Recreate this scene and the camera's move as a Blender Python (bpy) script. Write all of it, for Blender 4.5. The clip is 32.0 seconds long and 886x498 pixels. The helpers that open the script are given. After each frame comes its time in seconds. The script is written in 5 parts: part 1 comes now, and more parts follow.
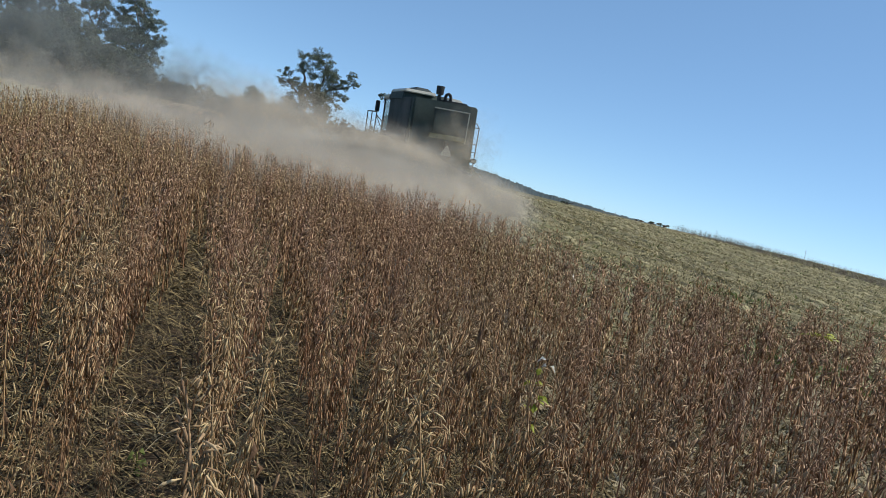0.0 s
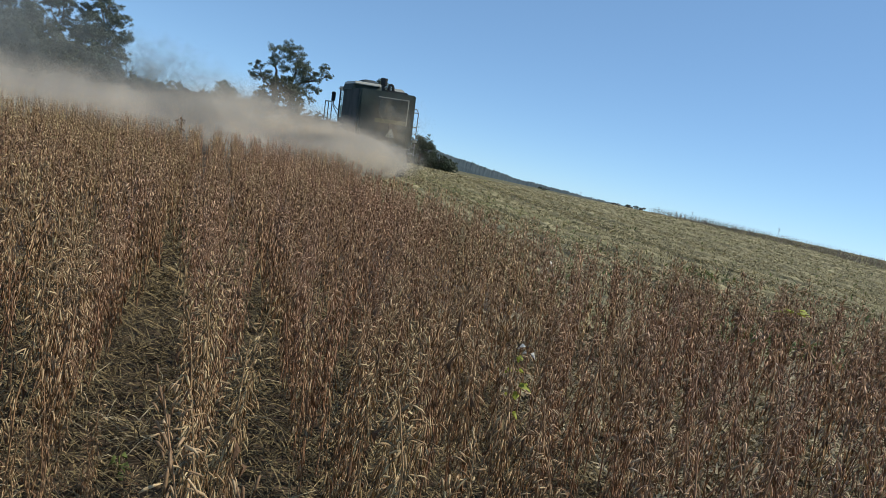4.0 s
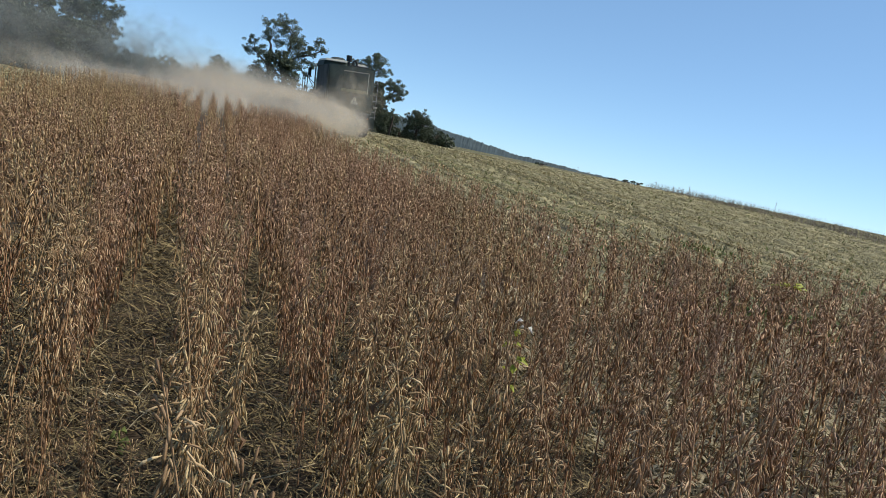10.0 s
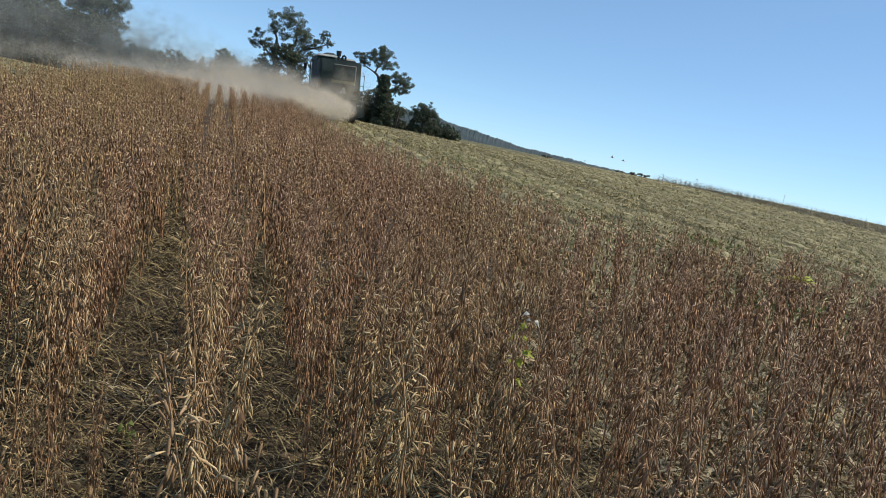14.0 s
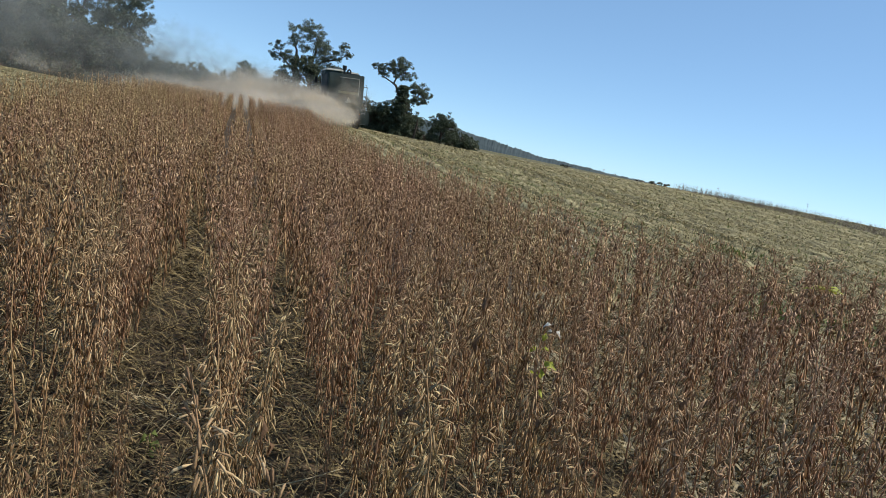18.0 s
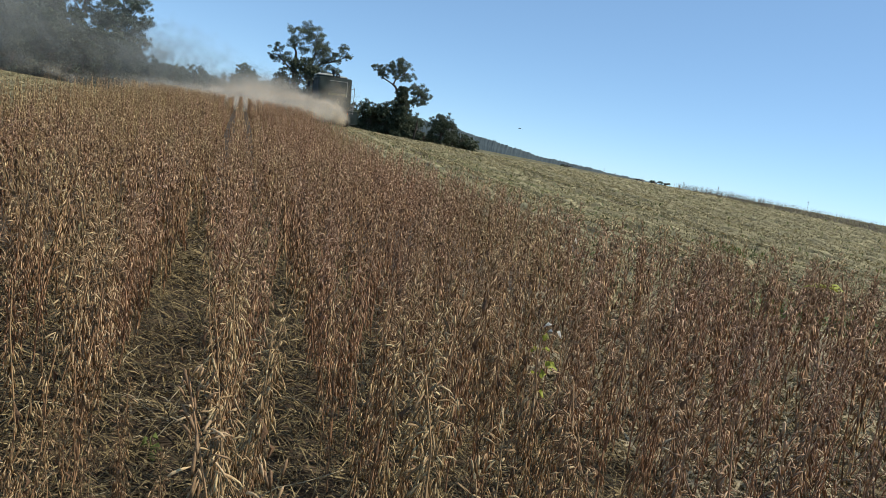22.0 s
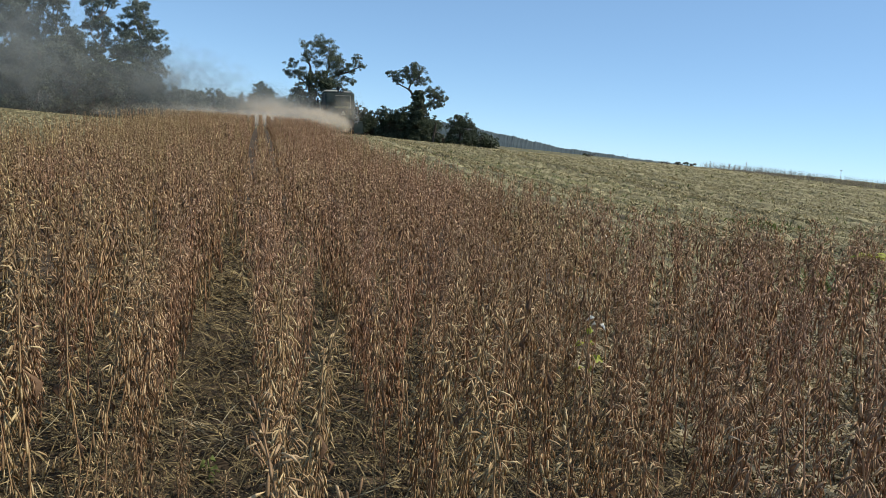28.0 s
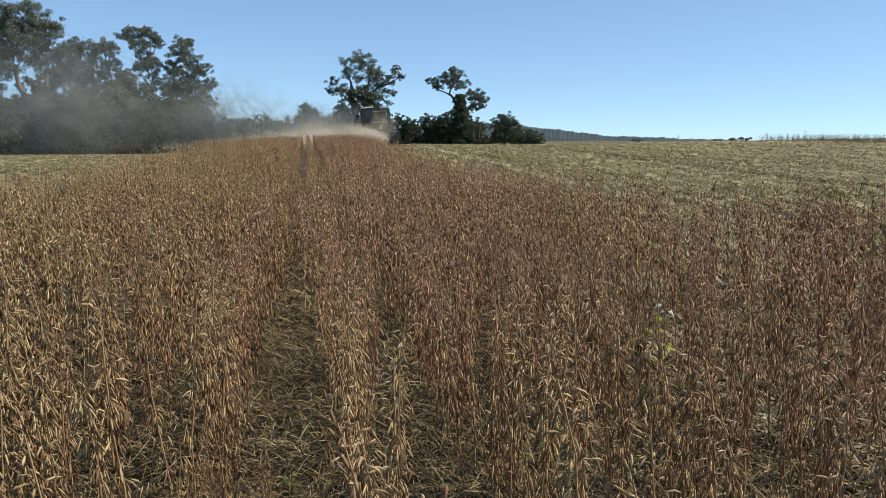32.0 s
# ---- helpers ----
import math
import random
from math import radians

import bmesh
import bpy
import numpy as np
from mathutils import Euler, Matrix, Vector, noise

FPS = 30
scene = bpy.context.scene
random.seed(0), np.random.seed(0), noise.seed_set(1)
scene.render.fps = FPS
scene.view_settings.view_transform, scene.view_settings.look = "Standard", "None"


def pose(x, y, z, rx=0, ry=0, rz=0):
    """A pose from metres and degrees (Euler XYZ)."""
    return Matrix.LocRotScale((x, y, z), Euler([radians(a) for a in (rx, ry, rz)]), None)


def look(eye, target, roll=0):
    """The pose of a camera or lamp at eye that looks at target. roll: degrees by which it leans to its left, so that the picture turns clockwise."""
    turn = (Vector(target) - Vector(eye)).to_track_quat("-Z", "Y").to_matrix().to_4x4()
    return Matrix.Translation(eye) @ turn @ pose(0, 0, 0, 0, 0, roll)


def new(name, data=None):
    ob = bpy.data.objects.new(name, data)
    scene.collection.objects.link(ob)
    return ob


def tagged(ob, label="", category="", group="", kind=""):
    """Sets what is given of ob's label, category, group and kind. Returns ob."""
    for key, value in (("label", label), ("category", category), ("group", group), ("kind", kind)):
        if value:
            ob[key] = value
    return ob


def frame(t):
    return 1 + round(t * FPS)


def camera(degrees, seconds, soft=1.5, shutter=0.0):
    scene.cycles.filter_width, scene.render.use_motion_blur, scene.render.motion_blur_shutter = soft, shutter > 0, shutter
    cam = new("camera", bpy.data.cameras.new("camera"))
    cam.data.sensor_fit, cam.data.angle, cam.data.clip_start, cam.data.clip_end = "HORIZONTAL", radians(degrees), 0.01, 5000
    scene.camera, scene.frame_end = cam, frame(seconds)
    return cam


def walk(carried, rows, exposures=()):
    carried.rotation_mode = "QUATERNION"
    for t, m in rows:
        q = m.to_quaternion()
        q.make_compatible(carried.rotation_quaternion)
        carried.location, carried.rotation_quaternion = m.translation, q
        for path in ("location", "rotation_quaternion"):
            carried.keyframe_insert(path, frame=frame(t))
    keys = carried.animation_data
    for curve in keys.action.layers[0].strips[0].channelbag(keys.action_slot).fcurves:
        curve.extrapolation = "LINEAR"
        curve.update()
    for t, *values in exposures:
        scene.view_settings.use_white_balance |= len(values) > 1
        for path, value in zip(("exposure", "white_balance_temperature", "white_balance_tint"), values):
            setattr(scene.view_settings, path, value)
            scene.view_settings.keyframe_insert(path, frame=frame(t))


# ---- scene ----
cam = camera(67.22, 32.0, soft=0.85)
PATH = [
    (0, pose(-0.014, -0.005, 1.344, 83.48, -13.87, -16.71)),
    (0.5, pose(-0.012, -0.003, 1.346, 83.08, -13.88, -16.93)),
    (1, pose(-0.014, -0.000, 1.345, 83.03, -13.57, -17.45)),
    (1.5, pose(-0.015, -0.001, 1.347, 83.24, -13.46, -17.86)),
    (2, pose(-0.015, -0.022, 1.352, 83.35, -13.15, -18.54)),
    (2.5, pose(-0.016, -0.006, 1.352, 83.16, -12.84, -18.72)),
    (4.5, pose(-0.006, -0.029, 1.363, 83.02, -11.88, -18.92)),
    (5, pose(-0.003, -0.038, 1.368, 83.05, -11.71, -19.32)),
    (5.5, pose(-0.004, -0.027, 1.363, 82.86, -11.60, -19.52)),
    (6, pose(-0.005, -0.020, 1.362, 82.72, -11.68, -19.34)),
    (6.5, pose(-0.007, -0.029, 1.365, 82.81, -11.84, -19.28)),
    (7, pose(-0.006, -0.024, 1.363, 82.82, -11.87, -19.37)),
    (7.5, pose(-0.009, -0.022, 1.363, 82.54, -11.89, -19.24)),
    (8, pose(-0.009, -0.017, 1.362, 82.16, -11.90, -18.99)),
    (8.5, pose(-0.006, -0.015, 1.355, 81.33, -11.75, -18.74)),
    (9, pose(-0.006, -0.008, 1.352, 80.95, -11.93, -19.00)),
    (9.5, pose(-0.007, -0.010, 1.352, 81.05, -12.00, -19.04)),
    (10, pose(-0.007, -0.011, 1.350, 81.03, -11.90, -19.03)),
    (10.5, pose(-0.007, -0.004, 1.351, 80.59, -11.83, -18.78)),
    (11, pose(-0.005, -0.003, 1.351, 80.31, -11.74, -18.36)),
    (11.5, pose(-0.003, -0.003, 1.351, 80.34, -11.89, -18.82)),
    (12, pose(-0.004, -0.001, 1.352, 80.55, -11.77, -18.88)),
    (12.5, pose(-0.001, -0.001, 1.352, 80.57, -11.79, -18.85)),
    (13, pose(0.000, 0.000, 1.350, 80.71, -11.79, -18.96)),
    (13.5, pose(-0.000, -0.002, 1.350, 80.54, -11.74, -18.87)),
    (14, pose(-0.001, -0.001, 1.350, 80.32, -11.72, -18.49)),
    (14.5, pose(-0.001, 0.005, 1.348, 80.17, -11.60, -18.20)),
    (15, pose(-0.005, 0.003, 1.348, 80.31, -11.53, -17.78)),
    (15.5, pose(-0.007, 0.004, 1.349, 80.59, -11.47, -17.29)),
    (17.5, pose(-0.011, 0.012, 1.348, 80.72, -11.36, -16.71)),
    (18, pose(-0.010, 0.009, 1.350, 80.84, -11.40, -16.91)),
    (18.5, pose(-0.014, 0.010, 1.350, 80.94, -11.44, -16.92)),
    (19, pose(-0.017, 0.016, 1.349, 80.90, -11.61, -16.86)),
    (19.5, pose(-0.021, 0.023, 1.348, 80.65, -11.47, -16.39)),
    (20, pose(-0.018, 0.017, 1.349, 80.69, -11.31, -16.40)),
    (20.5, pose(-0.012, 0.007, 1.355, 80.87, -11.24, -16.84)),
    (21, pose(-0.004, 0.011, 1.352, 81.00, -11.06, -16.81)),
    (21.5, pose(-0.003, 0.013, 1.349, 81.02, -11.00, -16.97)),
    (22, pose(-0.005, 0.010, 1.350, 80.90, -10.97, -16.91)),
    (22.5, pose(-0.003, 0.016, 1.347, 80.83, -10.95, -17.01)),
    (23, pose(-0.006, 0.011, 1.350, 80.92, -10.83, -16.64)),
    (23.5, pose(-0.007, 0.011, 1.351, 80.80, -10.83, -16.62)),
    (24, pose(-0.012, 0.013, 1.351, 80.80, -10.67, -16.39)),
    (24.5, pose(-0.014, 0.015, 1.351, 80.44, -10.74, -16.26)),
    (26.5, pose(-0.012, 0.019, 1.347, 79.72, -9.99, -16.62)),
    (27, pose(-0.025, 0.026, 1.346, 79.81, -9.88, -16.50)),
    (27.5, pose(-0.036, 0.034, 1.347, 80.62, -8.25, -16.46)),
    (28, pose(-0.037, 0.032, 1.352, 80.73, -5.93, -15.25)),
    (28.5, pose(-0.033, 0.028, 1.354, 81.12, -3.90, -14.84)),
    (29, pose(-0.034, 0.029, 1.354, 81.45, -2.77, -14.12)),
    (29.5, pose(-0.039, 0.026, 1.356, 81.44, -1.73, -13.42)),
    (30, pose(-0.045, 0.029, 1.353, 81.07, -0.81, -12.35)),
    (30.5, pose(-0.045, 0.031, 1.353, 81.04, -0.37, -11.92)),
    (31, pose(-0.043, 0.036, 1.354, 81.13, -0.09, -11.30)),
    (31.5, pose(-0.045, 0.035, 1.352, 80.94, -0.02, -11.43)),
    (32, pose(-0.046, 0.036, 1.352, 80.80, 0.04, -11.43)),
]
walk(cam, PATH, [(0, -0.10, 6400, 10), (4, -0.15, 6350, 10), (8.2, -0.14, 6350, 10), (9, 0.0, 6550, 10), (24, 0.02, 6600, 10), (30, 0.02, 6700, 10), (32, 0.07, 6850, 11)])

# ---- world, sun ----
SUN_AZ, SUN_EL = 99.0, 48.0      # bearing clockwise from the crop rows, height
world = bpy.data.worlds.new("sky")
scene.world = world
world.use_nodes = True
wt = world.node_tree
sky = wt.nodes.new("ShaderNodeTexSky")
sky.sky_type, sky.sun_disc = "NISHITA", False
sky.sun_elevation, sky.sun_rotation = radians(SUN_EL), radians(SUN_AZ)
sky.altitude, sky.air_density, sky.dust_density, sky.ozone_density = 2500, 0.75, 0.0, 1.6
tone = wt.nodes.new("ShaderNodeMix")
tone.data_type, tone.blend_type = "RGBA", "MULTIPLY"
tone.inputs[0].default_value, tone.inputs[7].default_value = 1.0, (0.715, 1.0, 1.235, 1)
soft = wt.nodes.new("ShaderNodeGamma")
soft.inputs[1].default_value = 0.56
wt.links.new(sky.outputs[0], soft.inputs[0])
wt.links.new(soft.outputs[0], tone.inputs[6])
wt.links.new(tone.outputs[2], wt.nodes["Background"].inputs[0])
wt.nodes["Background"].inputs[1].default_value = 0.272
sun = new("sun", bpy.data.lights.new("sun", "SUN"))
sun.data.energy, sun.data.angle, sun.data.color = 5.0, radians(0.53), (1.0, 0.94, 0.84)
a, e = radians(SUN_AZ), radians(SUN_EL)
sun.matrix_world = look((math.sin(a) * math.cos(e) * 50, math.cos(a) * math.cos(e) * 50, math.sin(e) * 50), (0, 0, 0))


# ---- materials ----
def rgb(c):
    return (c[0], c[1], c[2], 1)


def surface(name, low, high, rough=0.8, scale=6.0, fine=40.0, bump=0.3, source="noise", metal=0.0, translucent=0.0, spec=0.3, stretch=(1, 1, 1)):
    """A matt or glossy surface whose colour runs from low to high by noise at two sizes, or by each piece."""
    m = bpy.data.materials.new(name)
    m.use_nodes = True
    t = m.node_tree
    b = t.nodes["Principled BSDF"]
    n = t.nodes.new
    co = n("ShaderNodeTexCoord")
    mp = n("ShaderNodeMapping")
    mp.inputs["Scale"].default_value = stretch
    t.links.new(co.outputs["Object"], mp.inputs[0])
    big, small = n("ShaderNodeTexNoise"), n("ShaderNodeTexNoise")
    big.inputs["Scale"].default_value, small.inputs["Scale"].default_value = scale, fine
    big.inputs["Detail"].default_value, small.inputs["Detail"].default_value = 4, 3
    t.links.new(mp.outputs[0], big.inputs[0]), t.links.new(mp.outputs[0], small.inputs[0])
    mix = n("ShaderNodeMath")
    mix.operation = "MULTIPLY_ADD"
    mix.inputs[1].default_value = 0.45
    t.links.new(small.outputs[0], mix.inputs[0])
    if source == "island":
        g = n("ShaderNodeNewGeometry")
        sc = n("ShaderNodeMath")
        sc.operation = "MULTIPLY_ADD"
        sc.inputs[1].default_value, sc.inputs[2].default_value = 0.75, -0.1
        t.links.new(g.outputs["Random Per Island"], sc.inputs[0])
        t.links.new(sc.outputs[0], mix.inputs[2])
    elif source == "object":
        g = n("ShaderNodeObjectInfo")
        sc = n("ShaderNodeMath")
        sc.operation = "MULTIPLY_ADD"
        sc.inputs[1].default_value, sc.inputs[2].default_value = 0.7, -0.1
        t.links.new(g.outputs["Random"], sc.inputs[0])
        t.links.new(sc.outputs[0], mix.inputs[2])
    else:
        sc = n("ShaderNodeMath")
        sc.operation = "MULTIPLY_ADD"
        sc.inputs[1].default_value, sc.inputs[2].default_value = 1.5, -0.47
        t.links.new(big.outputs[0], sc.inputs[0])
        t.links.new(sc.outputs[0], mix.inputs[2])
    r = n("ShaderNodeValToRGB")
    r.color_ramp.elements[0].color, r.color_ramp.elements[1].color = rgb(low), rgb(high)
    r.color_ramp.elements[0].position, r.color_ramp.elements[1].position = 0.15, 0.85
    t.links.new(mix.outputs[0], r.inputs[0])
    t.links.new(r.outputs[0], b.inputs["Base Color"])
    b.inputs["Roughness"].default_value, b.inputs["Metallic"].default_value = rough, metal
    b.inputs["Specular IOR Level"].default_value = spec
    if bump:
        bp = n("ShaderNodeBump")
        bp.inputs["Strength"].default_value, bp.inputs["Distance"].default_value = bump, (0.02 if bump < 1 else 0.10)
        t.links.new(small.outputs[0], bp.inputs["Height"])
        t.links.new(bp.outputs[0], b.inputs["Normal"])
    if translucent:
        tr, ms = n("ShaderNodeBsdfTranslucent"), n("ShaderNodeMixShader")
        t.links.new(r.outputs[0], tr.inputs[0])
        ms.inputs[0].default_value = translucent
        t.links.new(b.outputs[0], ms.inputs[1]), t.links.new(tr.outputs[0], ms.inputs[2])
        t.links.new(ms.outputs[0], t.nodes["Material Output"].inputs[0])
    return m


TUFT = surface("straw_tuft", (0.05, 0.047, 0.02), (0.28, 0.245, 0.115), 0.9, 8, 60, 0.3, "island")
POD = surface("dry_pod", (0.20, 0.122, 0.068), (0.77, 0.595, 0.375), 0.6, 6, 300, 0.15, "island", translucent=0.28)
STEM = surface("dry_stem", (0.20, 0.11, 0.055), (0.64, 0.46, 0.25), 0.75, 6, 200, 0.1, "island")
DEAD_LEAF = surface("dead_leaf", (0.12, 0.07, 0.04), (0.25, 0.155, 0.09), 0.85, 8, 120, 0.2, "island", translucent=0.25)
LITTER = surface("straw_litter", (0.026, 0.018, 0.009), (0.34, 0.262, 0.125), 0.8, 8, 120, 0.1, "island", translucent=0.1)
PALE_STRAW = surface("pale_straw", (0.20, 0.165, 0.095), (0.52, 0.44, 0.275), 0.8, 8, 120, 0.1, "island", translucent=0.15)
STUBBLE = surface("stubble_straw", (0.08, 0.068, 0.031), (0.54, 0.46, 0.25), 0.8, 8, 120, 0.1, "island", translucent=0.15)
WEED = surface("green_weed", (0.07, 0.09, 0.025), (0.17, 0.21, 0.055), 0.6, 8, 60, 0.1, "island", translucent=0.3)
YELLOW = surface("yellow_green_leaf", (0.24, 0.28, 0.03), (0.46, 0.48, 0.06), 0.55, 8, 60, 0.1, "island", translucent=0.35)
WHITE_LEAF = surface("bleached_leaf", (0.55, 0.52, 0.42), (0.80, 0.77, 0.66), 0.7, 20, 90, 0.2)
# tree greens are mixed paler than the leaves, to hold some distance haze
FOLIAGE = surface("tree_foliage", (0.065, 0.085, 0.06), (0.19, 0.22, 0.14), 0.5, 0.6, 20, 0.1, "island", translucent=0.25, spec=0.4)
DARK_FOLIAGE = surface("dark_foliage", (0.045, 0.06, 0.036), (0.12, 0.142, 0.082), 0.55, 0.6, 20, 0.1, "island", translucent=0.2)
EUC_FOLIAGE = surface("eucalyptus_foliage", (0.08, 0.10, 0.08), (0.20, 0.235, 0.18), 0.5, 0.6, 20, 0.1, "island", translucent=0.25, spec=0.4)
# far bean strip only: the grey of distance haze is put into its colour
HAZED_POD = surface("hazed_pod", (0.22, 0.175, 0.14), (0.48, 0.40, 0.33), 0.8, 6, 60, 0.1, "island", translucent=0.2)
BARK = surface("bark", (0.05, 0.035, 0.025), (0.17, 0.13, 0.10), 0.9, 2, 18, 0.7, stretch=(1, 1, 0.3))
PALE_BARK = surface("pale_bark", (0.12, 0.10, 0.08), (0.34, 0.30, 0.25), 0.85, 2, 14, 0.5, stretch=(1, 1, 0.3))


# ---- mesh helpers ----
def soup(name, verts, faces, material, parent=None):
    """One mesh object from arrays of corners and of equal-sized faces."""
    verts, faces = np.asarray(verts, np.float32), np.asarray(faces, np.int32)
    me = bpy.data.meshes.new(name)
    k = faces.shape[1]
    me.vertices.add(len(verts)), me.loops.add(faces.size), me.polygons.add(len(faces))
    me.vertices.foreach_set("co", verts.ravel())
    me.loops.foreach_set("vertex_index", faces.ravel())
    me.polygons.foreach_set("loop_start", np.arange(0, faces.size, k, dtype=np.int32))
    me.polygons.foreach_set("loop_total", np.full(len(faces), k, np.int32))
    me.materials.append(material)
    me.update(calc_edges=True)
    ob = new(name, me)
    if parent:
        ob.parent = parent
    return ob


def part(name, bm, material, parent, label="", smooth=False):
    me = bpy.data.meshes.new(name)
    bm.to_mesh(me)
    bm.free()
    me.materials.append(material)
    if smooth:
        me.polygons.foreach_set("use_smooth", [True] * len(me.polygons))
    ob = new(name, me)
    ob.parent = parent
    if label:
        tagged(ob, label)
    return ob


def join(chunks):
    """Joins (corners, faces) pairs into one pair."""
    vs, fs, o = [], [], 0
    for v, f in chunks:
        vs.append(v), fs.append(f + o)
        o += len(v)
    return np.concatenate(vs), np.concatenate(fs)


def spread(template, places, turns, sizes, leans=None):
    """Copies of a template (corners, faces) set at places, turned about z, sized and leaning."""
    v, f = template
    n = len(places)
    c, s = np.cos(turns)[:, None], np.sin(turns)[:, None]
    sz = sizes[:, None] if sizes.ndim == 1 else sizes
    if sz.shape[1] == 1:
        sz = np.repeat(sz, 3, 1)
    x, y, z = v[:, 0][None] * sz[:, :1], v[:, 1][None] * sz[:, 1:2], v[:, 2][None] * sz[:, 2:3]
    out = np.stack([x * c - y * s, x * s + y * c, z + 0 * x], 2)
    if leans is not None:
        out[:, :, 0] += leans[:, :1] * z
        out[:, :, 1] += leans[:, 1:] * z
    out += places[:, None, :]
    return out.reshape(-1, 3), (f[None] + (np.arange(n) * len(v))[:, None, None]).reshape(-1, f.shape[1])


def smoothstep(a, b, x):
    t = np.clip((x - a) / (b - a), 0, 1)
    return t * t * (3 - 2 * t)


# ---- ground: a field that rises to a low crest, falls to one side and runs on level to the other ----
PROFILE_Y = np.array([-400, -20, 0, 11, 17, 22, 28, 32, 37, 41, 47, 52, 57, 62, 85, 110, 160, 400, 4000])
PROFILE_Z = np.array([-4, -0.2, 0, 0.02, 0.12, 0.28, 0.50, 0.66, 0.82, 0.91, 0.98, 0.99, 0.92, 0.83, 0.85, 0.75, 0.2, -4, -60])
LEVEL_Y = np.array([-400, -20, 0, 12, 30, 60, 90, 130, 400, 4000])
LEVEL_Z = np.array([-4, -0.2, 0, 0.06, 0.48, 0.98, 1.25, 1.36, 1.4, 1.0])


def height(x, y):
    x, y = np.asarray(x, float), np.asarray(y, float)
    w = smoothstep(12, 60, x)
    z = np.interp(y, PROFILE_Y, PROFILE_Z) * (1 - w) + np.interp(y, LEVEL_Y, LEVEL_Z) * w
    z = z + 0.8 * smoothstep(15, 70, x) * (1 - smoothstep(45, 100, y)) * smoothstep(0, 25, y)
    return z - 0.035 * np.clip(6 - x, 0, 18) * smoothstep(24, 42, y)


def ground_mesh():
    near_x, near_y = np.arange(-60, 100, 1.0), np.arange(-20, 110, 1.0)
    xs = np.concatenate([-np.geomspace(4000, 62, 24), near_x, np.geomspace(104, 4000, 24)])
    ys = np.concatenate([-np.geomspace(4000, 24, 14), near_y, np.geomspace(114, 4000, 28)])
    gx, gy = np.meshgrid(xs, ys)
    gz = height(gx, gy)
    near = np.exp(-((gx / 40) ** 2 + (gy / 60) ** 2))
    gz += near * 0.012 * (np.sin(gx * 1.7 + gy * 0.6) + np.sin(gy * 1.1 - gx * 0.4))
    v = np.stack([gx, gy, gz], 2).reshape(-1, 3)
    n, m = len(xs), len(ys)
    i = (np.arange(m - 1)[:, None] * n + np.arange(n - 1)[None]).ravel()
    return v, np.stack([i, i + 1, i + n + 1, i + n], 1)


def third(m, at, colour):
    """Adds a colour stop to a surface's ramp."""
    ramp = [n for n in m.node_tree.nodes if n.type == "VALTORGB"][0]
    ramp.color_ramp.elements.new(at).color = rgb(colour)


third(POD, 0.58, (0.43, 0.29, 0.17))
third(STEM, 0.55, (0.36, 0.225, 0.13))


def patchy(m, scale, red, straw):
    """Tints a surface in broad patches: redder stands, and straw-coloured ones more to the west."""
    t = m.node_tree
    n = t.nodes.new
    ramp = [q for q in t.nodes if q.type == "VALTORGB"][0]
    users = [q.to_socket for q in ramp.outputs[0].links]
    g, noise_, sep, west, add, tone_, mul = n("ShaderNodeNewGeometry"), n("ShaderNodeTexNoise"), n("ShaderNodeSeparateXYZ"), n("ShaderNodeMapRange"), n("ShaderNodeMath"), n("ShaderNodeValToRGB"), n("ShaderNodeMix")
    noise_.inputs["Scale"].default_value, noise_.inputs["Detail"].default_value = scale, 4
    t.links.new(g.outputs["Position"], noise_.inputs[0]), t.links.new(g.outputs["Position"], sep.inputs[0])
    west.inputs["From Min"].default_value, west.inputs["From Max"].default_value = 1.5, -3.0
    west.inputs["To Min"].default_value, west.inputs["To Max"].default_value = -0.06, 0.12
    t.links.new(sep.outputs["X"], west.inputs["Value"])
    t.links.new(noise_.outputs[0], add.inputs[0]), t.links.new(west.outputs[0], add.inputs[1])
    tone_.color_ramp.elements[0].position, tone_.color_ramp.elements[1].position = 0.38, 0.64
    tone_.color_ramp.elements[0].color, tone_.color_ramp.elements[1].color = rgb(red), rgb(straw)
    t.links.new(add.outputs[0], tone_.inputs[0])
    mul.data_type, mul.blend_type = "RGBA", "MULTIPLY"
    mul.inputs[0].default_value = 1.0
    t.links.new(ramp.outputs[0], mul.inputs[6]), t.links.new(tone_.outputs[0], mul.inputs[7])
    for q in users:
        t.links.new(mul.outputs[2], q)


patchy(POD, 0.7, (1.0, 0.89, 0.90), (0.99, 1.0, 0.84))
patchy(STEM, 0.7, (1.0, 0.87, 0.86), (0.97, 1.0, 0.86))


RUTS = (5.35, 7.2, 8.35, 9.4, 14.6, 15.8, 21.0, 22.4)      # wheel tracks beside the crop


def clear_of_ruts(x):
    """Keeps loose straw off the wheel tracks."""
    for at in RUTS:
        x = np.where(np.abs(x - at) < 0.3, x + 0.6 * np.sign(x - at + 1e-6), x)
    return x


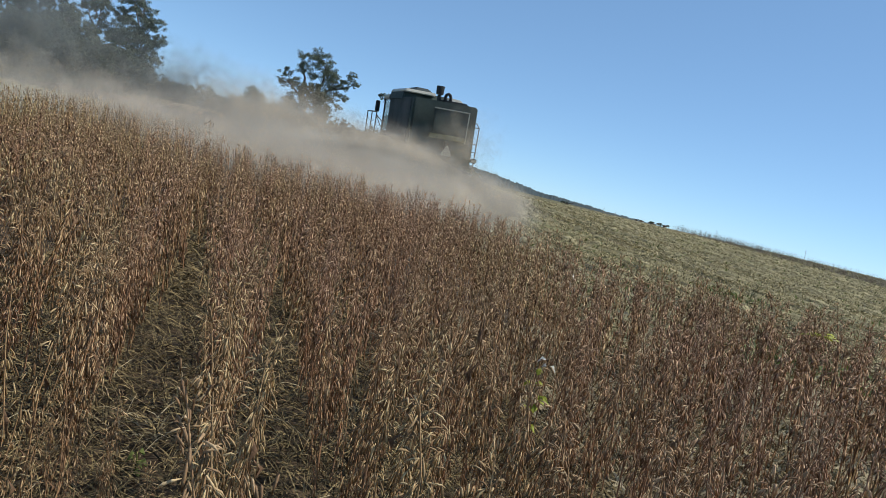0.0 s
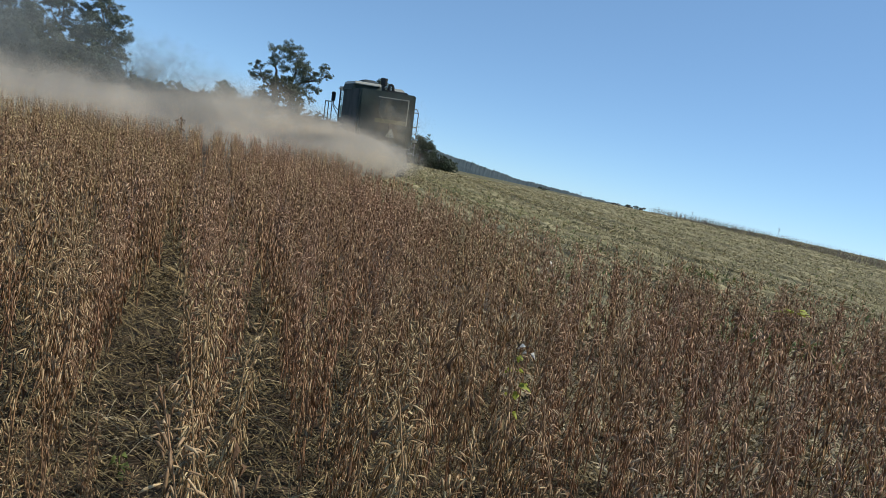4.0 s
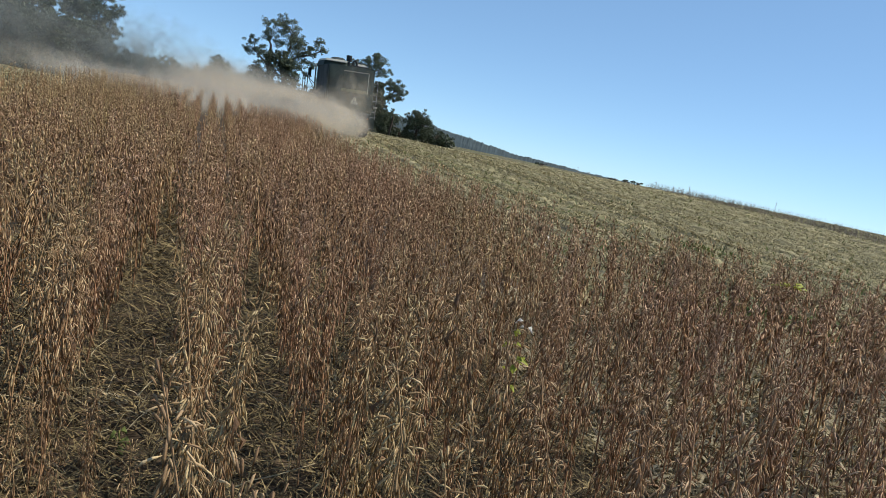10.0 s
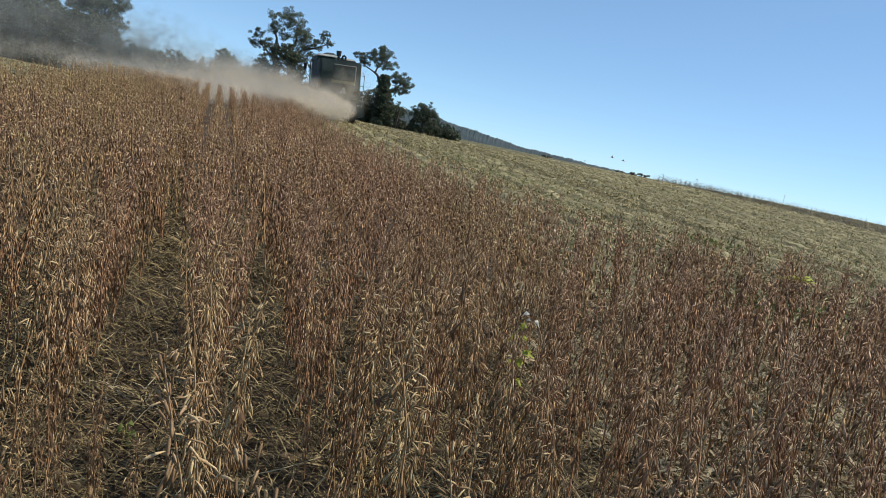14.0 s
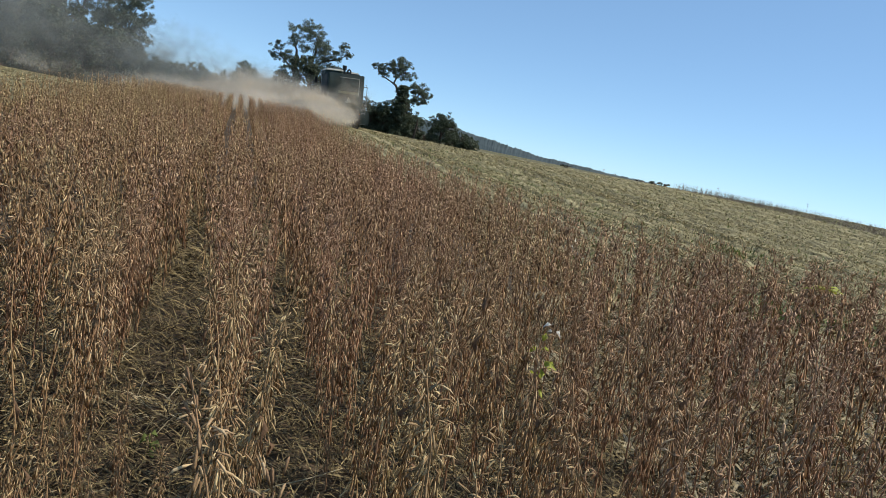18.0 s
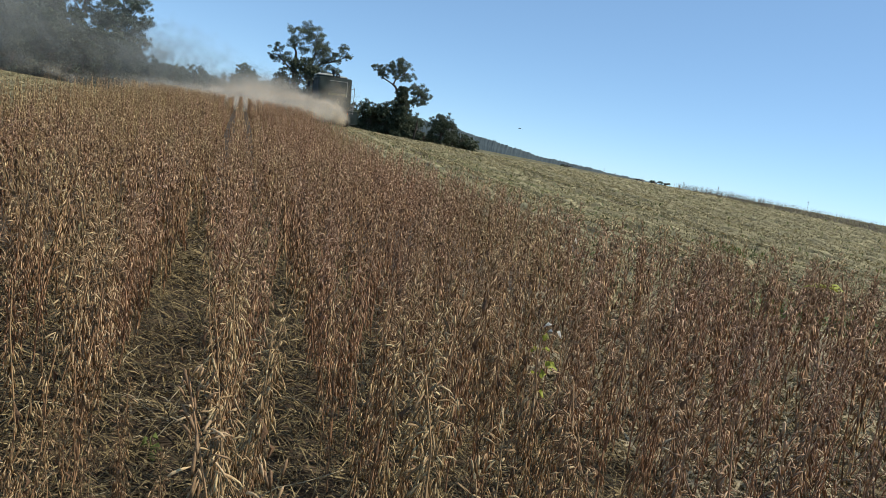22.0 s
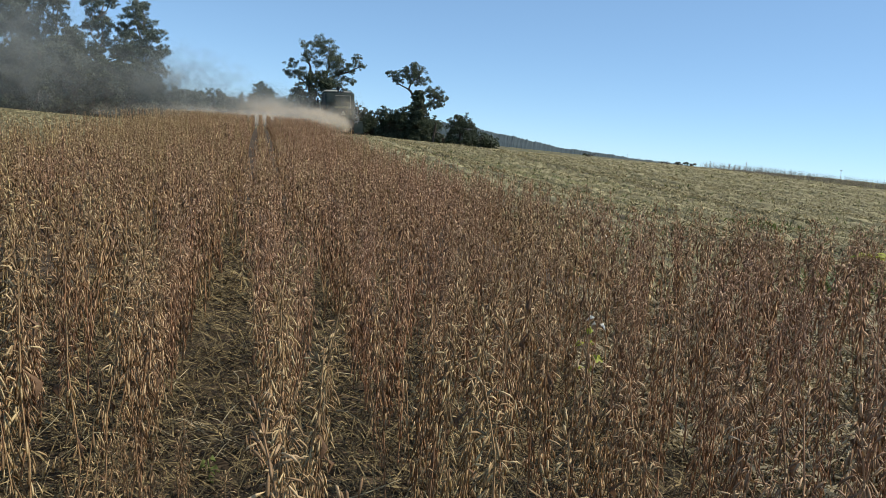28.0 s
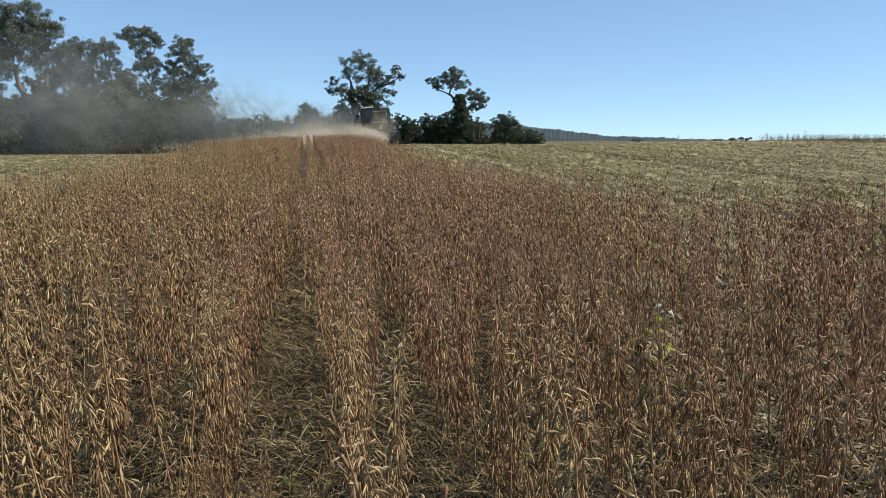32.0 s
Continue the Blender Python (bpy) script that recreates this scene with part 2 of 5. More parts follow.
def field_material():
    """Trodden straw on brown soil, striped along the rows, with green patches."""
    m = surface("stubble_field", (0.04, 0.035, 0.016), (0.29, 0.245, 0.115), 0.95, 1.1, 6, 1.0)
    t = m.node_tree
    ramp = [n for n in t.nodes if n.type == "VALTORGB"][0]
    b = t.nodes["Principled BSDF"]
    n = t.nodes.new
    co, mp, stripes = n("ShaderNodeTexCoord"), n("ShaderNodeMapping"), n("ShaderNodeTexNoise")
    mp.inputs["Scale"].default_value = (1.5, 0.03, 1)
    stripes.inputs["Scale"].default_value, stripes.inputs["Detail"].default_value = 1.3, 5
    t.links.new(co.outputs["Object"], mp.inputs[0]), t.links.new(mp.outputs[0], stripes.inputs[0])
    r2 = n("ShaderNodeValToRGB")
    r2.color_ramp.elements[0].position, r2.color_ramp.elements[1].position = 0.43, 0.57
    r2.color_ramp.elements[0].color, r2.color_ramp.elements[1].color = (0.30, 0.30, 0.23, 1), (1, 1, 1, 1)
    t.links.new(stripes.outputs[0], r2.inputs[0])
    mul = n("ShaderNodeMix")
    mul.data_type, mul.blend_type = "RGBA", "MULTIPLY"
    mul.inputs[0].default_value = 0.8
    t.links.new(ramp.outputs[0], mul.inputs[6]), t.links.new(r2.outputs[0], mul.inputs[7])
    green = n("ShaderNodeTexNoise")
    green.inputs["Scale"].default_value, green.inputs["Detail"].default_value = 0.13, 6
    t.links.new(co.outputs["Object"], green.inputs[0])
    gr = n("ShaderNodeValToRGB")
    gr.color_ramp.elements[0].position, gr.color_ramp.elements[1].position = 0.52, 0.74
    gr.color_ramp.elements[1].color = (0.6, 0.6, 0.6, 1)
    t.links.new(green.outputs[0], gr.inputs[0])
    mx = n("ShaderNodeMix")
    mx.data_type = "RGBA"
    mx.inputs[7].default_value = (0.16, 0.20, 0.045, 1)
    t.links.new(gr.outputs[0], mx.inputs[0]), t.links.new(mul.outputs[2], mx.inputs[6])
    # bare dark soil where the beans still stand
    sep = n("ShaderNodeSeparateXYZ")
    t.links.new(co.outputs["Object"], sep.inputs[0])
    strip = []
    for axis, op, edge in (("X", "LESS_THAN", 3.5), ("X", "GREATER_THAN", -4.6), ("Y", "LESS_THAN", 63.0)):
        c = n("ShaderNodeMath")
        c.operation = op
        c.inputs[1].default_value = edge
        t.links.new(sep.outputs[axis], c.inputs[0])
        strip.append(c)
    p1, p2 = n("ShaderNodeMath"), n("ShaderNodeMath")
    p1.operation = p2.operation = "MULTIPLY"
    t.links.new(strip[0].outputs[0], p1.inputs[0]), t.links.new(strip[1].outputs[0], p1.inputs[1])
    t.links.new(p1.outputs[0], p2.inputs[0]), t.links.new(strip[2].outputs[0], p2.inputs[1])
    soil = n("ShaderNodeMix")
    soil.data_type = "RGBA"
    r3 = n("ShaderNodeValToRGB")
    r3.color_ramp.elements[0].color, r3.color_ramp.elements[1].color = (0.035, 0.024, 0.015, 1), (0.12, 0.085, 0.05, 1)
    t.links.new(ramp.inputs[0].links[0].from_socket, r3.inputs[0])
    t.links.new(p2.outputs[0], soil.inputs[0])
    t.links.new(mx.outputs[2], soil.inputs[6]), t.links.new(r3.outputs[0], soil.inputs[7])
    # wheel ruts along the passes, with bare soil pressed dark
    old = soil.outputs[2]
    for at in RUTS:
        off, wide, rut = n("ShaderNodeMath"), n("ShaderNodeMapRange"), n("ShaderNodeMix")
        off.operation = "COMPARE"
        off.inputs[1].default_value, off.inputs[2].default_value = at, 0.24
        t.links.new(sep.outputs["X"], off.inputs[0])
        wide.inputs["To Max"].default_value = 0.8
        t.links.new(off.outputs[0], wide.inputs["Value"])
        rut.data_type = "RGBA"
        t.links.new(wide.outputs[0], rut.inputs[0]), t.links.new(old, rut.inputs[6]), t.links.new(r3.outputs[0], rut.inputs[7])
        old = rut.outputs[2]
    t.links.new(old, b.inputs["Base Color"])
    return m


ground = soup("ground", *ground_mesh(), field_material())
ground.data.polygons.foreach_set("use_smooth", [True] * len(ground.data.polygons))
tagged(ground, "harvested field of straw stubble on brown soil", "ground", kind="structure")


# ---- the standing crop ----
ROW, ROW_0 = 0.455, 0.10
LEFT_EDGE, RIGHT_EDGE, CORNER_Y = -4.4, 3.35, 5.4
LATE_PLANTS = ((1.64, 2.90), (4.55, 4.02), (2.65, 4.75))
rng = np.random.default_rng(7)


def tube(points, radii, sides):
    """A tapering tube along points, closed to a tip, in triangles."""
    p = np.asarray(points, float)
    v, f = [], []
    for i, (q, r) in enumerate(zip(p, radii)):
        d = p[min(i + 1, len(p) - 1)] - p[max(i - 1, 0)]
        d /= np.linalg.norm(d) + 1e-9
        u = np.cross(d, (0.3, 1, 0.2) if abs(d[1]) < 0.8 else (1, 0.2, 0.1))
        u /= np.linalg.norm(u)
        w = np.cross(d, u)
        for k in range(sides):
            an = 2 * math.pi * k / sides
            v.append(q + r * (math.cos(an) * u + math.sin(an) * w))
    for i in range(len(p) - 1):
        for k in range(sides):
            a0, b0 = i * sides + k, i * sides + (k + 1) % sides
            f += [(a0, b0, b0 + sides), (a0, b0 + sides, a0 + sides)]
    return np.array(v), np.array(f)


def pod(base, way, length, width, sides):
    """A dry pod: a thin flattened sickle that leaves the stem along a direction and droops at its end."""
    way = way / np.linalg.norm(way)
    side = np.cross(way, (0.0, 0.0, 1.0))
    side /= np.linalg.norm(side) + 1e-9
    flat = np.cross(side, way)
    down = np.array([0, 0, -1.0])
    ax = [base, base + way * length * 0.35, base + way * length * 0.68 + down * length * 0.05, base + way * length * 0.95 + down * length * 0.22]
    if sides == 4:
        v = [ax[0]]
        for q, k in ((ax[1], 0.9), (ax[2], 1.0)):
            v += [q + side * width * k / 2, q + flat * width * 0.5 * k, q - side * width * k / 2 - flat * width * 0.15]
        v.append(ax[3])
        f = []
        for k in range(3):
            n = (k + 1) % 3
            f += [(0, 1 + k, 1 + n), (1 + k, 4 + k, 4 + n), (1 + k, 4 + n, 1 + n), (4 + k, 7, 4 + n)]
        return np.array(v), np.array(f)
    q = (ax[1] + ax[2]) / 2 - down * length * 0.05
    if sides == 3:
        v = [ax[0], q + side * width / 2, q - side * width / 2, q + flat * width * 0.6, ax[3]]
        f = [(0, 1, 3), (0, 3, 2), (0, 2, 1), (4, 3, 1), (4, 2, 3), (4, 1, 2)]
    else:
        v = [ax[0], q + side * width / 2, q - side * width / 2, ax[3] + flat * width * 0.4]
        f = [(0, 1, 3), (0, 3, 2), (0, 2, 1), (3, 1, 2)]
    return np.array(v), np.array(f)


def plant(r, detail):
    """One ripe bean plant, about 0.88 m high: its stem, its pods and its dead leaves, as three meshes."""
    tall = r.uniform(0.80, 0.95)
    bend = r.normal(0, 0.035, 2)
    zs = np.linspace(0, tall, (7, 4, 3)[detail])
    line = np.stack([bend[0] * (zs / tall) ** 2 + 0.006 * np.sin(zs * 17 + bend[1] * 90), bend[1] * (zs / tall) ** 2 + 0.006 * np.cos(zs * 14), zs], 1)
    stems = [tube(line, np.linspace(0.0040, 0.0014, len(zs)) * (1, 1.2, 1.7)[detail], (4, 3, 3)[detail])]
    lines = [(line, 0.16, tall)]
    for _ in range((2, 1, 1)[detail]):
        z0 = r.uniform(0.12, 0.4)
        an, top = r.uniform(0, 6.28), r.uniform(0.5, 0.85) * tall
        zz = np.linspace(0, 1, 5 if detail == 0 else 3)
        o = (0.055, 0.055, 0.035)[detail] * zz ** 0.6 * r.uniform(0.5, 1.5)
        br = np.stack([o * math.cos(an) + np.interp(z0, zs, line[:, 0]), o * math.sin(an) + np.interp(z0, zs, line[:, 1]), z0 + zz * (top - z0)], 1)
        stems.append(tube(br, np.linspace(0.003, 0.001, len(br)) * (1, 1.2, 1.7)[detail], 3))
        lines.append((br, z0 + 0.08, top))
    pods = []
    step = (0.029, 0.044, 0.085)[detail]
    for ln, lo, hi in lines:
        z = lo
        while z < hi + 0.01:
            for _ in range(int(r.integers(2, 5) + (2 if z > 0.7 * tall else 0)) if detail == 0 else int(r.integers(1, 4) + (2 if z > 0.7 * tall else 0)) if detail == 1 else int(r.integers(1, 3))):
                at = np.array([np.interp(z, ln[:, 2], ln[:, 0]), np.interp(z, ln[:, 2], ln[:, 1]), z + r.uniform(-0.01, 0.01)])
                an, q = r.uniform(0, 6.28), (z / tall) ** 5
                rise = r.normal(-1.5 + 2.9 * q, 0.55)
                big = r.uniform(0.65, 1.25) * (1, 1.15, 1.45)[detail] * (1 - 0.2 * q)
                out_ = (0.5, 0.5, 0.32)[detail]
                way = np.array([out_ * math.cos(an), out_ * math.sin(an), rise])
                at = at + np.array([math.cos(an), math.sin(an), 0.25]) * r.uniform(0.002, 0.022)
                pods.append(pod(at, way, (0.042, 0.055, 0.056)[detail] * big, (0.0056, 0.0096, 0.0120)[detail] * big, (4, 2, 2)[detail]))
            z += step * r.uniform(0.7, 1.3) * (1.35 - 0.8 * z / tall)
    leaves = []
    for _ in range((2, 2, 1)[detail]):
        z = r.uniform(0.25, 0.92) * tall
        an, ln = r.uniform(0, 6.28), r.uniform(0.05, 0.09)
        at = np.array([np.interp(z, line[:, 2], line[:, 0]), np.interp(z, line[:, 2], line[:, 1]), z])
        o, s = np.array([math.cos(an), math.sin(an), 0]), np.array([-math.sin(an), math.cos(an), 0])
        w = ln * 0.09
        v = np.array([at, at + o * 0.03 - [0, 0, ln * 0.45] + s * w, at + o * 0.045 - [0, 0, ln * 0.5], at + o * 0.03 - [0, 0, ln * 0.45] - s * w, at + o * 0.025 - [0, 0, ln]])
        leaves.append((v, np.array([(0, 1, 2), (0, 2, 3), (1, 4, 2), (2, 4, 3)])))
    return join(stems), join(pods), join(leaves)


TEMPLATES = [[plant(np.random.default_rng(100 * d + k), d) for k in range(n)] for d, n in enumerate((12, 8, 6))]


def crop_places():
    """Where the plants stand: along straight rows, with uneven gaps."""
    out = []
    for k in range(-12, 20):
        x0 = ROW_0 + ROW * k - (0.05 if k == -1 else 0)
        if x0 < LEFT_EDGE:
            continue
        y = -0.6
        end = 62.0 if x0 < RIGHT_EDGE else CORNER_Y - 0.42 * (x0 - RIGHT_EDGE) + 0.15 * math.sin(x0 * 5)
        while y < end:
            y += rng.uniform(0.06, 0.17) * ((0.55 if y > end - 1.6 else 0.9) if y < 20 else 1.1 if y < 30 else 1.3)
            if x0 > 0.7 and 3.6 < y < 9:
                y -= 0.015
            x = x0 + (0.05 if k == -1 and y > 4.5 else 0) + rng.normal(0, np.interp(y, (4, 7, 11, 16, 25), (0.034, 0.09, 0.09, 0.04, 0.012)))
            if x > 1.7 and y < 4.5 and rng.random() < 0.28:
                continue
            if math.hypot(x, y) < 0.6 or (math.hypot(x, y) < 1.7 and rng.random() < 0.35):
                continue
            out.append((x, y))
    # a few plants that lean out into the gap
    out += [(-0.24, 1.72), (-0.14, 1.85), (-0.30, 1.95), (-0.27, 1.60), (-0.05, 1.66), (-0.20, 2.05)]
    p = np.array(out)
    for wx, wy in LATE_PLANTS:      # a little room in front of the late green plants
        for q in (0.96, 0.9, 0.84):
            p = p[np.hypot(p[:, 0] - wx * q, p[:, 1] - wy * q) > 0.17]
    return np.column_stack([p, height(p[:, 0], p[:, 1]) - 0.01])


places = crop_places()
reach = np.hypot(places[:, 0], places[:, 1])
turns, sizes = rng.uniform(0, 6.28, len(places)), rng.uniform(0.90, 1.08, len(places))
sizes *= 1 + 0.03 * smoothstep(1.5, 3.5, places[:, 0]) * (1 - smoothstep(6, 9, places[:, 1]))
leans = rng.normal(0, 1, (len(places), 2)) * np.interp(reach, (6, 22), (0.095, 0.018))[:, None] - [0.07, 0.0]      # bent a little by the wind
sizes[np.hypot(places[:, 0] + 0.18, places[:, 1] - 1.8) < 0.28] *= 0.55      # stunted ones in the gap
level = np.where(reach < 3.2, 0, np.where(reach < 9.5, 1, 2))
order = np.argsort(np.hypot(places[:, 0] - 0.6, places[:, 1] - 2.2))
single = np.zeros(len(places), bool)
single[order[:220]] = True
kinds = rng.integers(0, 1000, len(places))
stems, pods, leaves = [], [], []
for d in range(3):
    for k, (s, p, l) in enumerate(TEMPLATES[d]):
        pick = (level == d) & (kinds % len(TEMPLATES[d]) == k) & ~single
        if pick.any():
            arg = (places[pick], turns[pick], sizes[pick], leans[pick])
            stems.append(spread(s, *arg)), pods.append(spread(p, *arg)), leaves.append(spread(l, *arg))
crop = new("bean_crop")
tagged(crop, "ripe brown soybean crop in close straight rows", "crop", kind="stuff")
for nm, ch, mt, lb in (("stems", stems, STEM, "thin reddish-brown stems"), ("pods", pods, POD, "dry tan pods"), ("dead_leaves", leaves, DEAD_LEAF, "withered brown leaves")):
    tagged(soup(nm, *join(ch), mt, crop), lb, kind="stuff")

# the nearest plants, one by one
MODELS = []
for s, p, l in TEMPLATES[0]:
    MODELS.append([soup(nm, v, f, mt).data for nm, (v, f), mt in (("stem", s, STEM), ("seed_pod", p, POD), ("dead_leaf", l, DEAD_LEAF))])
for o in [o for o in scene.objects if o.data in [m for row in MODELS for m in row]]:
    bpy.data.objects.remove(o)
for i in np.nonzero(single)[0]:
    b = new("soybean_plant")
    b.matrix_basis = Matrix.Translation(places[i]) @ Matrix(((1, 0, leans[i][0], 0), (0, 1, leans[i][1], 0), (0, 0, 1, 0), (0, 0, 0, 1))) @ pose(0, 0, 0, 0, 0, math.degrees(turns[i])) @ Matrix.Scale(sizes[i], 4)
    tagged(b, "ripe soybean plant with dry hanging pods", "plant", "soybean plants in rows")
    for nm, me in zip(("stem", "seed_pod", "dead_leaf"), MODELS[kinds[i] % len(MODELS)]):
        o = new(nm, me)
        o.parent = b
        if nm != "stem":
            tagged(o, kind="stuff")


# ---- litter between the rows, straw on the stubble ----
def straws(n, xs, ys, seed, long=0.16, wide=0.006, rise=0.35, material=LITTER, name="straw_litter", label="", off=0.0):
    r = np.random.default_rng(seed)
    x, y = xs(r, n), ys(r, n)
    z = height(x, y) + off
    an, up = r.uniform(0, 6.28, n), r.uniform(-0.02, rise, n)
    ln, w = r.uniform(0.4, 1.3, n) * long, r.uniform(0.6, 1.5, n) * wide
    d = np.stack([np.cos(an), np.sin(an), up], 1) * ln[:, None]
    s = np.stack([-np.sin(an), np.cos(an), r.uniform(-0.6, 0.6, n)], 1) * w[:, None]
    a0 = np.stack([x, y, z + r.uniform(0.0, 0.03, n)], 1)
    v = np.stack([a0 - s, a0 + s, a0 + d * 0.6 + s * 0.8 + [0, 0, 0.01], a0 + d - [0, 0, 0.004], a0 + d * 0.55 - s + [0, 0, 0.012]], 1).reshape(-1, 3)
    i = np.arange(n)[:, None] * 5
    f = np.concatenate([i + [0, 1, 2], i + [0, 2, 4], i + [4, 2, 3]])
    return tagged(soup(name, v, f, material), label, "straw", kind="stuff")


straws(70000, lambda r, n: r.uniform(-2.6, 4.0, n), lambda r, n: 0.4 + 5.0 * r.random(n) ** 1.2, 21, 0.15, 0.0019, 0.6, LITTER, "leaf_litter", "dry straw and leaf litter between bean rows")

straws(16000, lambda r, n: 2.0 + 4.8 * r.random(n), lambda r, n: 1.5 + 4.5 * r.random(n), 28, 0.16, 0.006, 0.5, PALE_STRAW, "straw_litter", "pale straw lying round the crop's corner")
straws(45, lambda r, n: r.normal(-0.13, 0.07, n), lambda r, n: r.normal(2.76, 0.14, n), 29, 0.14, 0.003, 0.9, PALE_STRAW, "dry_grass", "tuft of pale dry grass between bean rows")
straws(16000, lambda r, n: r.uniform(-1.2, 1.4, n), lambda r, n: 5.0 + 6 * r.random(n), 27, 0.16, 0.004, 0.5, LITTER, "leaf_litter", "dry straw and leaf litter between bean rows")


def bent_stalks(n, seed):
    """Long dry stalks that have fallen over and arch out of the rows."""
    q = np.random.default_rng(seed)
    ch = []
    for _ in range(n):
        x, y, an, ln = q.uniform(-1.9, 2.6), q.uniform(1.2, 3.6), q.uniform(0, 6.28), q.uniform(0.18, 0.42)
        d = np.array([math.cos(an), math.sin(an)])
        z = float(height(x, y))
        t = np.linspace(0, 1, 6)
        up = ln * q.uniform(0.45, 1.1) * (t - q.uniform(0.3, 0.75) * t ** 2.4)
        kink = 0.03 * np.sin(t * q.uniform(4, 9))
        p = np.stack([x + d[0] * ln * t - d[1] * kink, y + d[1] * ln * t + d[0] * kink, z - 0.01 + up], 1)
        ch.append(tube(p, np.linspace(0.0034, 0.0014, 6), 4))
    return join(ch)


tagged(soup("fallen_stalks", *bent_stalks(130, 44), PALE_STRAW), "pale dry stalks fallen between the bean rows", "straw", kind="stuff")


def heaps(n, seed, reach_x, reach_y, per=16):
    """Places gathered in small heaps of straw, the heaps in bands along the passes."""
    q = np.random.default_rng(seed)
    m = n // per
    hx = reach_x(q, m)
    hx = hx + 0.5 * np.sin(hx * 2.3)
    hy = reach_y(q, m)
    return np.repeat(hx, per)[:n], np.repeat(hy, per)[:n]


RX, RY = heaps(64000, 22, lambda q, m: 3.5 + 62 * q.random(m) ** 1.5, lambda q, m: 5.3 + 58 * q.random(m) ** 1.25)
straws(len(RX), lambda r, n: clear_of_ruts(RX + r.normal(0, 0.06, n)), lambda r, n: RY + r.normal(0, 0.9, n), 22, 0.14, 0.006, 0.5, STUBBLE, "chopped_straw", "chopped straw heaped on the harvested field")
straws(45000, lambda r, n: -4.6 - 24 * r.random(n), lambda r, n: 6 + 58 * r.random(n), 23, 0.20, 0.012, 0.25, STUBBLE, "chopped_straw", "chopped straw lying on the harvested field")
for wx, wn, ws in ((8.87, 12000, 61), (15.2, 8000, 62), (3.75, 4000, 63), (20.0, 6000, 64)):
    straws(wn, lambda r, n: wx + r.normal(0, 0.13, n), lambda r, n: 5.6 + 56 * r.random(n) ** 1.2, ws, 0.15, 0.010, 0.6, STUBBLE, "straw_windrow", "line of straw left along a harvester pass", 0.07)
LANES = 3.9 + 1.12 * np.arange(34) + 0.25 * np.sin(np.arange(34) * 2.1)      # straw combed into lines along the rows
straws(90000, lambda r, n: clear_of_ruts(LANES[np.minimum((34 * r.random(n) ** 1.25).astype(int), 33)] + r.normal(0, 0.12, n)), lambda r, n: 5.6 + 56 * r.random(n) ** 1.3, 65, 0.16, 0.009, 0.7, STUBBLE, "straw_rows", "straw combed into lines along the harvested rows", 0.03)
straws(4000, lambda r, n: 4 + 50 * r.random(n) ** 1.3, lambda r, n: 7 + 45 * r.random(n), 24, 0.14, 0.02, 1.2, WEED, "low_weeds", "low green weeds growing through the stubble")


def swaths(lanes, seed):
    """Low uneven ridges of straw left along the passes, broken here and there."""
    q = np.random.default_rng(seed)
    ch = []
    for x0 in lanes:
        y = np.arange(5.7, 62, 0.34)
        m = len(y)
        wob = 0.10 * np.sin(y * 0.23 + x0 * 3) + q.normal(0, 0.05, m)
        tall = np.clip(0.045 + 0.015 * np.sin(y * 0.5 + x0) + q.normal(0, 0.025, m), 0.0, 0.12) * (1 + y / 90)
        wide = q.uniform(0.14, 0.26, m) * (1 + y / 120)
        rows = []
        for o, h in ((-1, -0.4), (-0.35, 0.8), (0.3, 1.0), (1, -0.4)):
            x = x0 + wob + o * wide + q.normal(0, 0.03, m)
            rows.append(np.stack([x, y, height(x, y) + h * tall - 0.004 + q.normal(0, 0.008, m)], 1))
        v = np.stack(rows, 1).reshape(-1, 3)
        i = (np.arange(m - 1)[:, None] * 4 + np.arange(3)[None]).ravel()
        ch.append((v, np.stack([i, i + 1, i + 5, i + 4], 1)))
    return join(ch)


SWATH = surface("straw_swath", (0.05, 0.045, 0.021), (0.42, 0.36, 0.185), 0.9, 3, 34, 0.9, stretch=(1, 0.35, 1))
tagged(soup("straw_swath", *swaths(LANES, 71), SWATH), "low ridges of straw along the harvested rows", "straw", kind="stuff")


def stubs(n, seed):
    """Cut stalks standing in rows."""
    r = np.random.default_rng(seed)
    x = ROW_0 + ROW * np.round((3.5 + 30 * r.random(n) ** 1.4) / ROW) + r.normal(0, 0.03, n)
    y = 6.5 + 42 * r.random(n) ** 1.3
    v, f = tube([(0, 0, -0.01), (0.01, 0, 0.13)], (0.006, 0.005), 3)
    s = r.uniform(0.6, 1.3, n)
    return spread((v, f), np.stack([x, y, height(x, y)], 1), r.uniform(0, 6.28, n), s, r.normal(0, 0.25, (n, 2)))


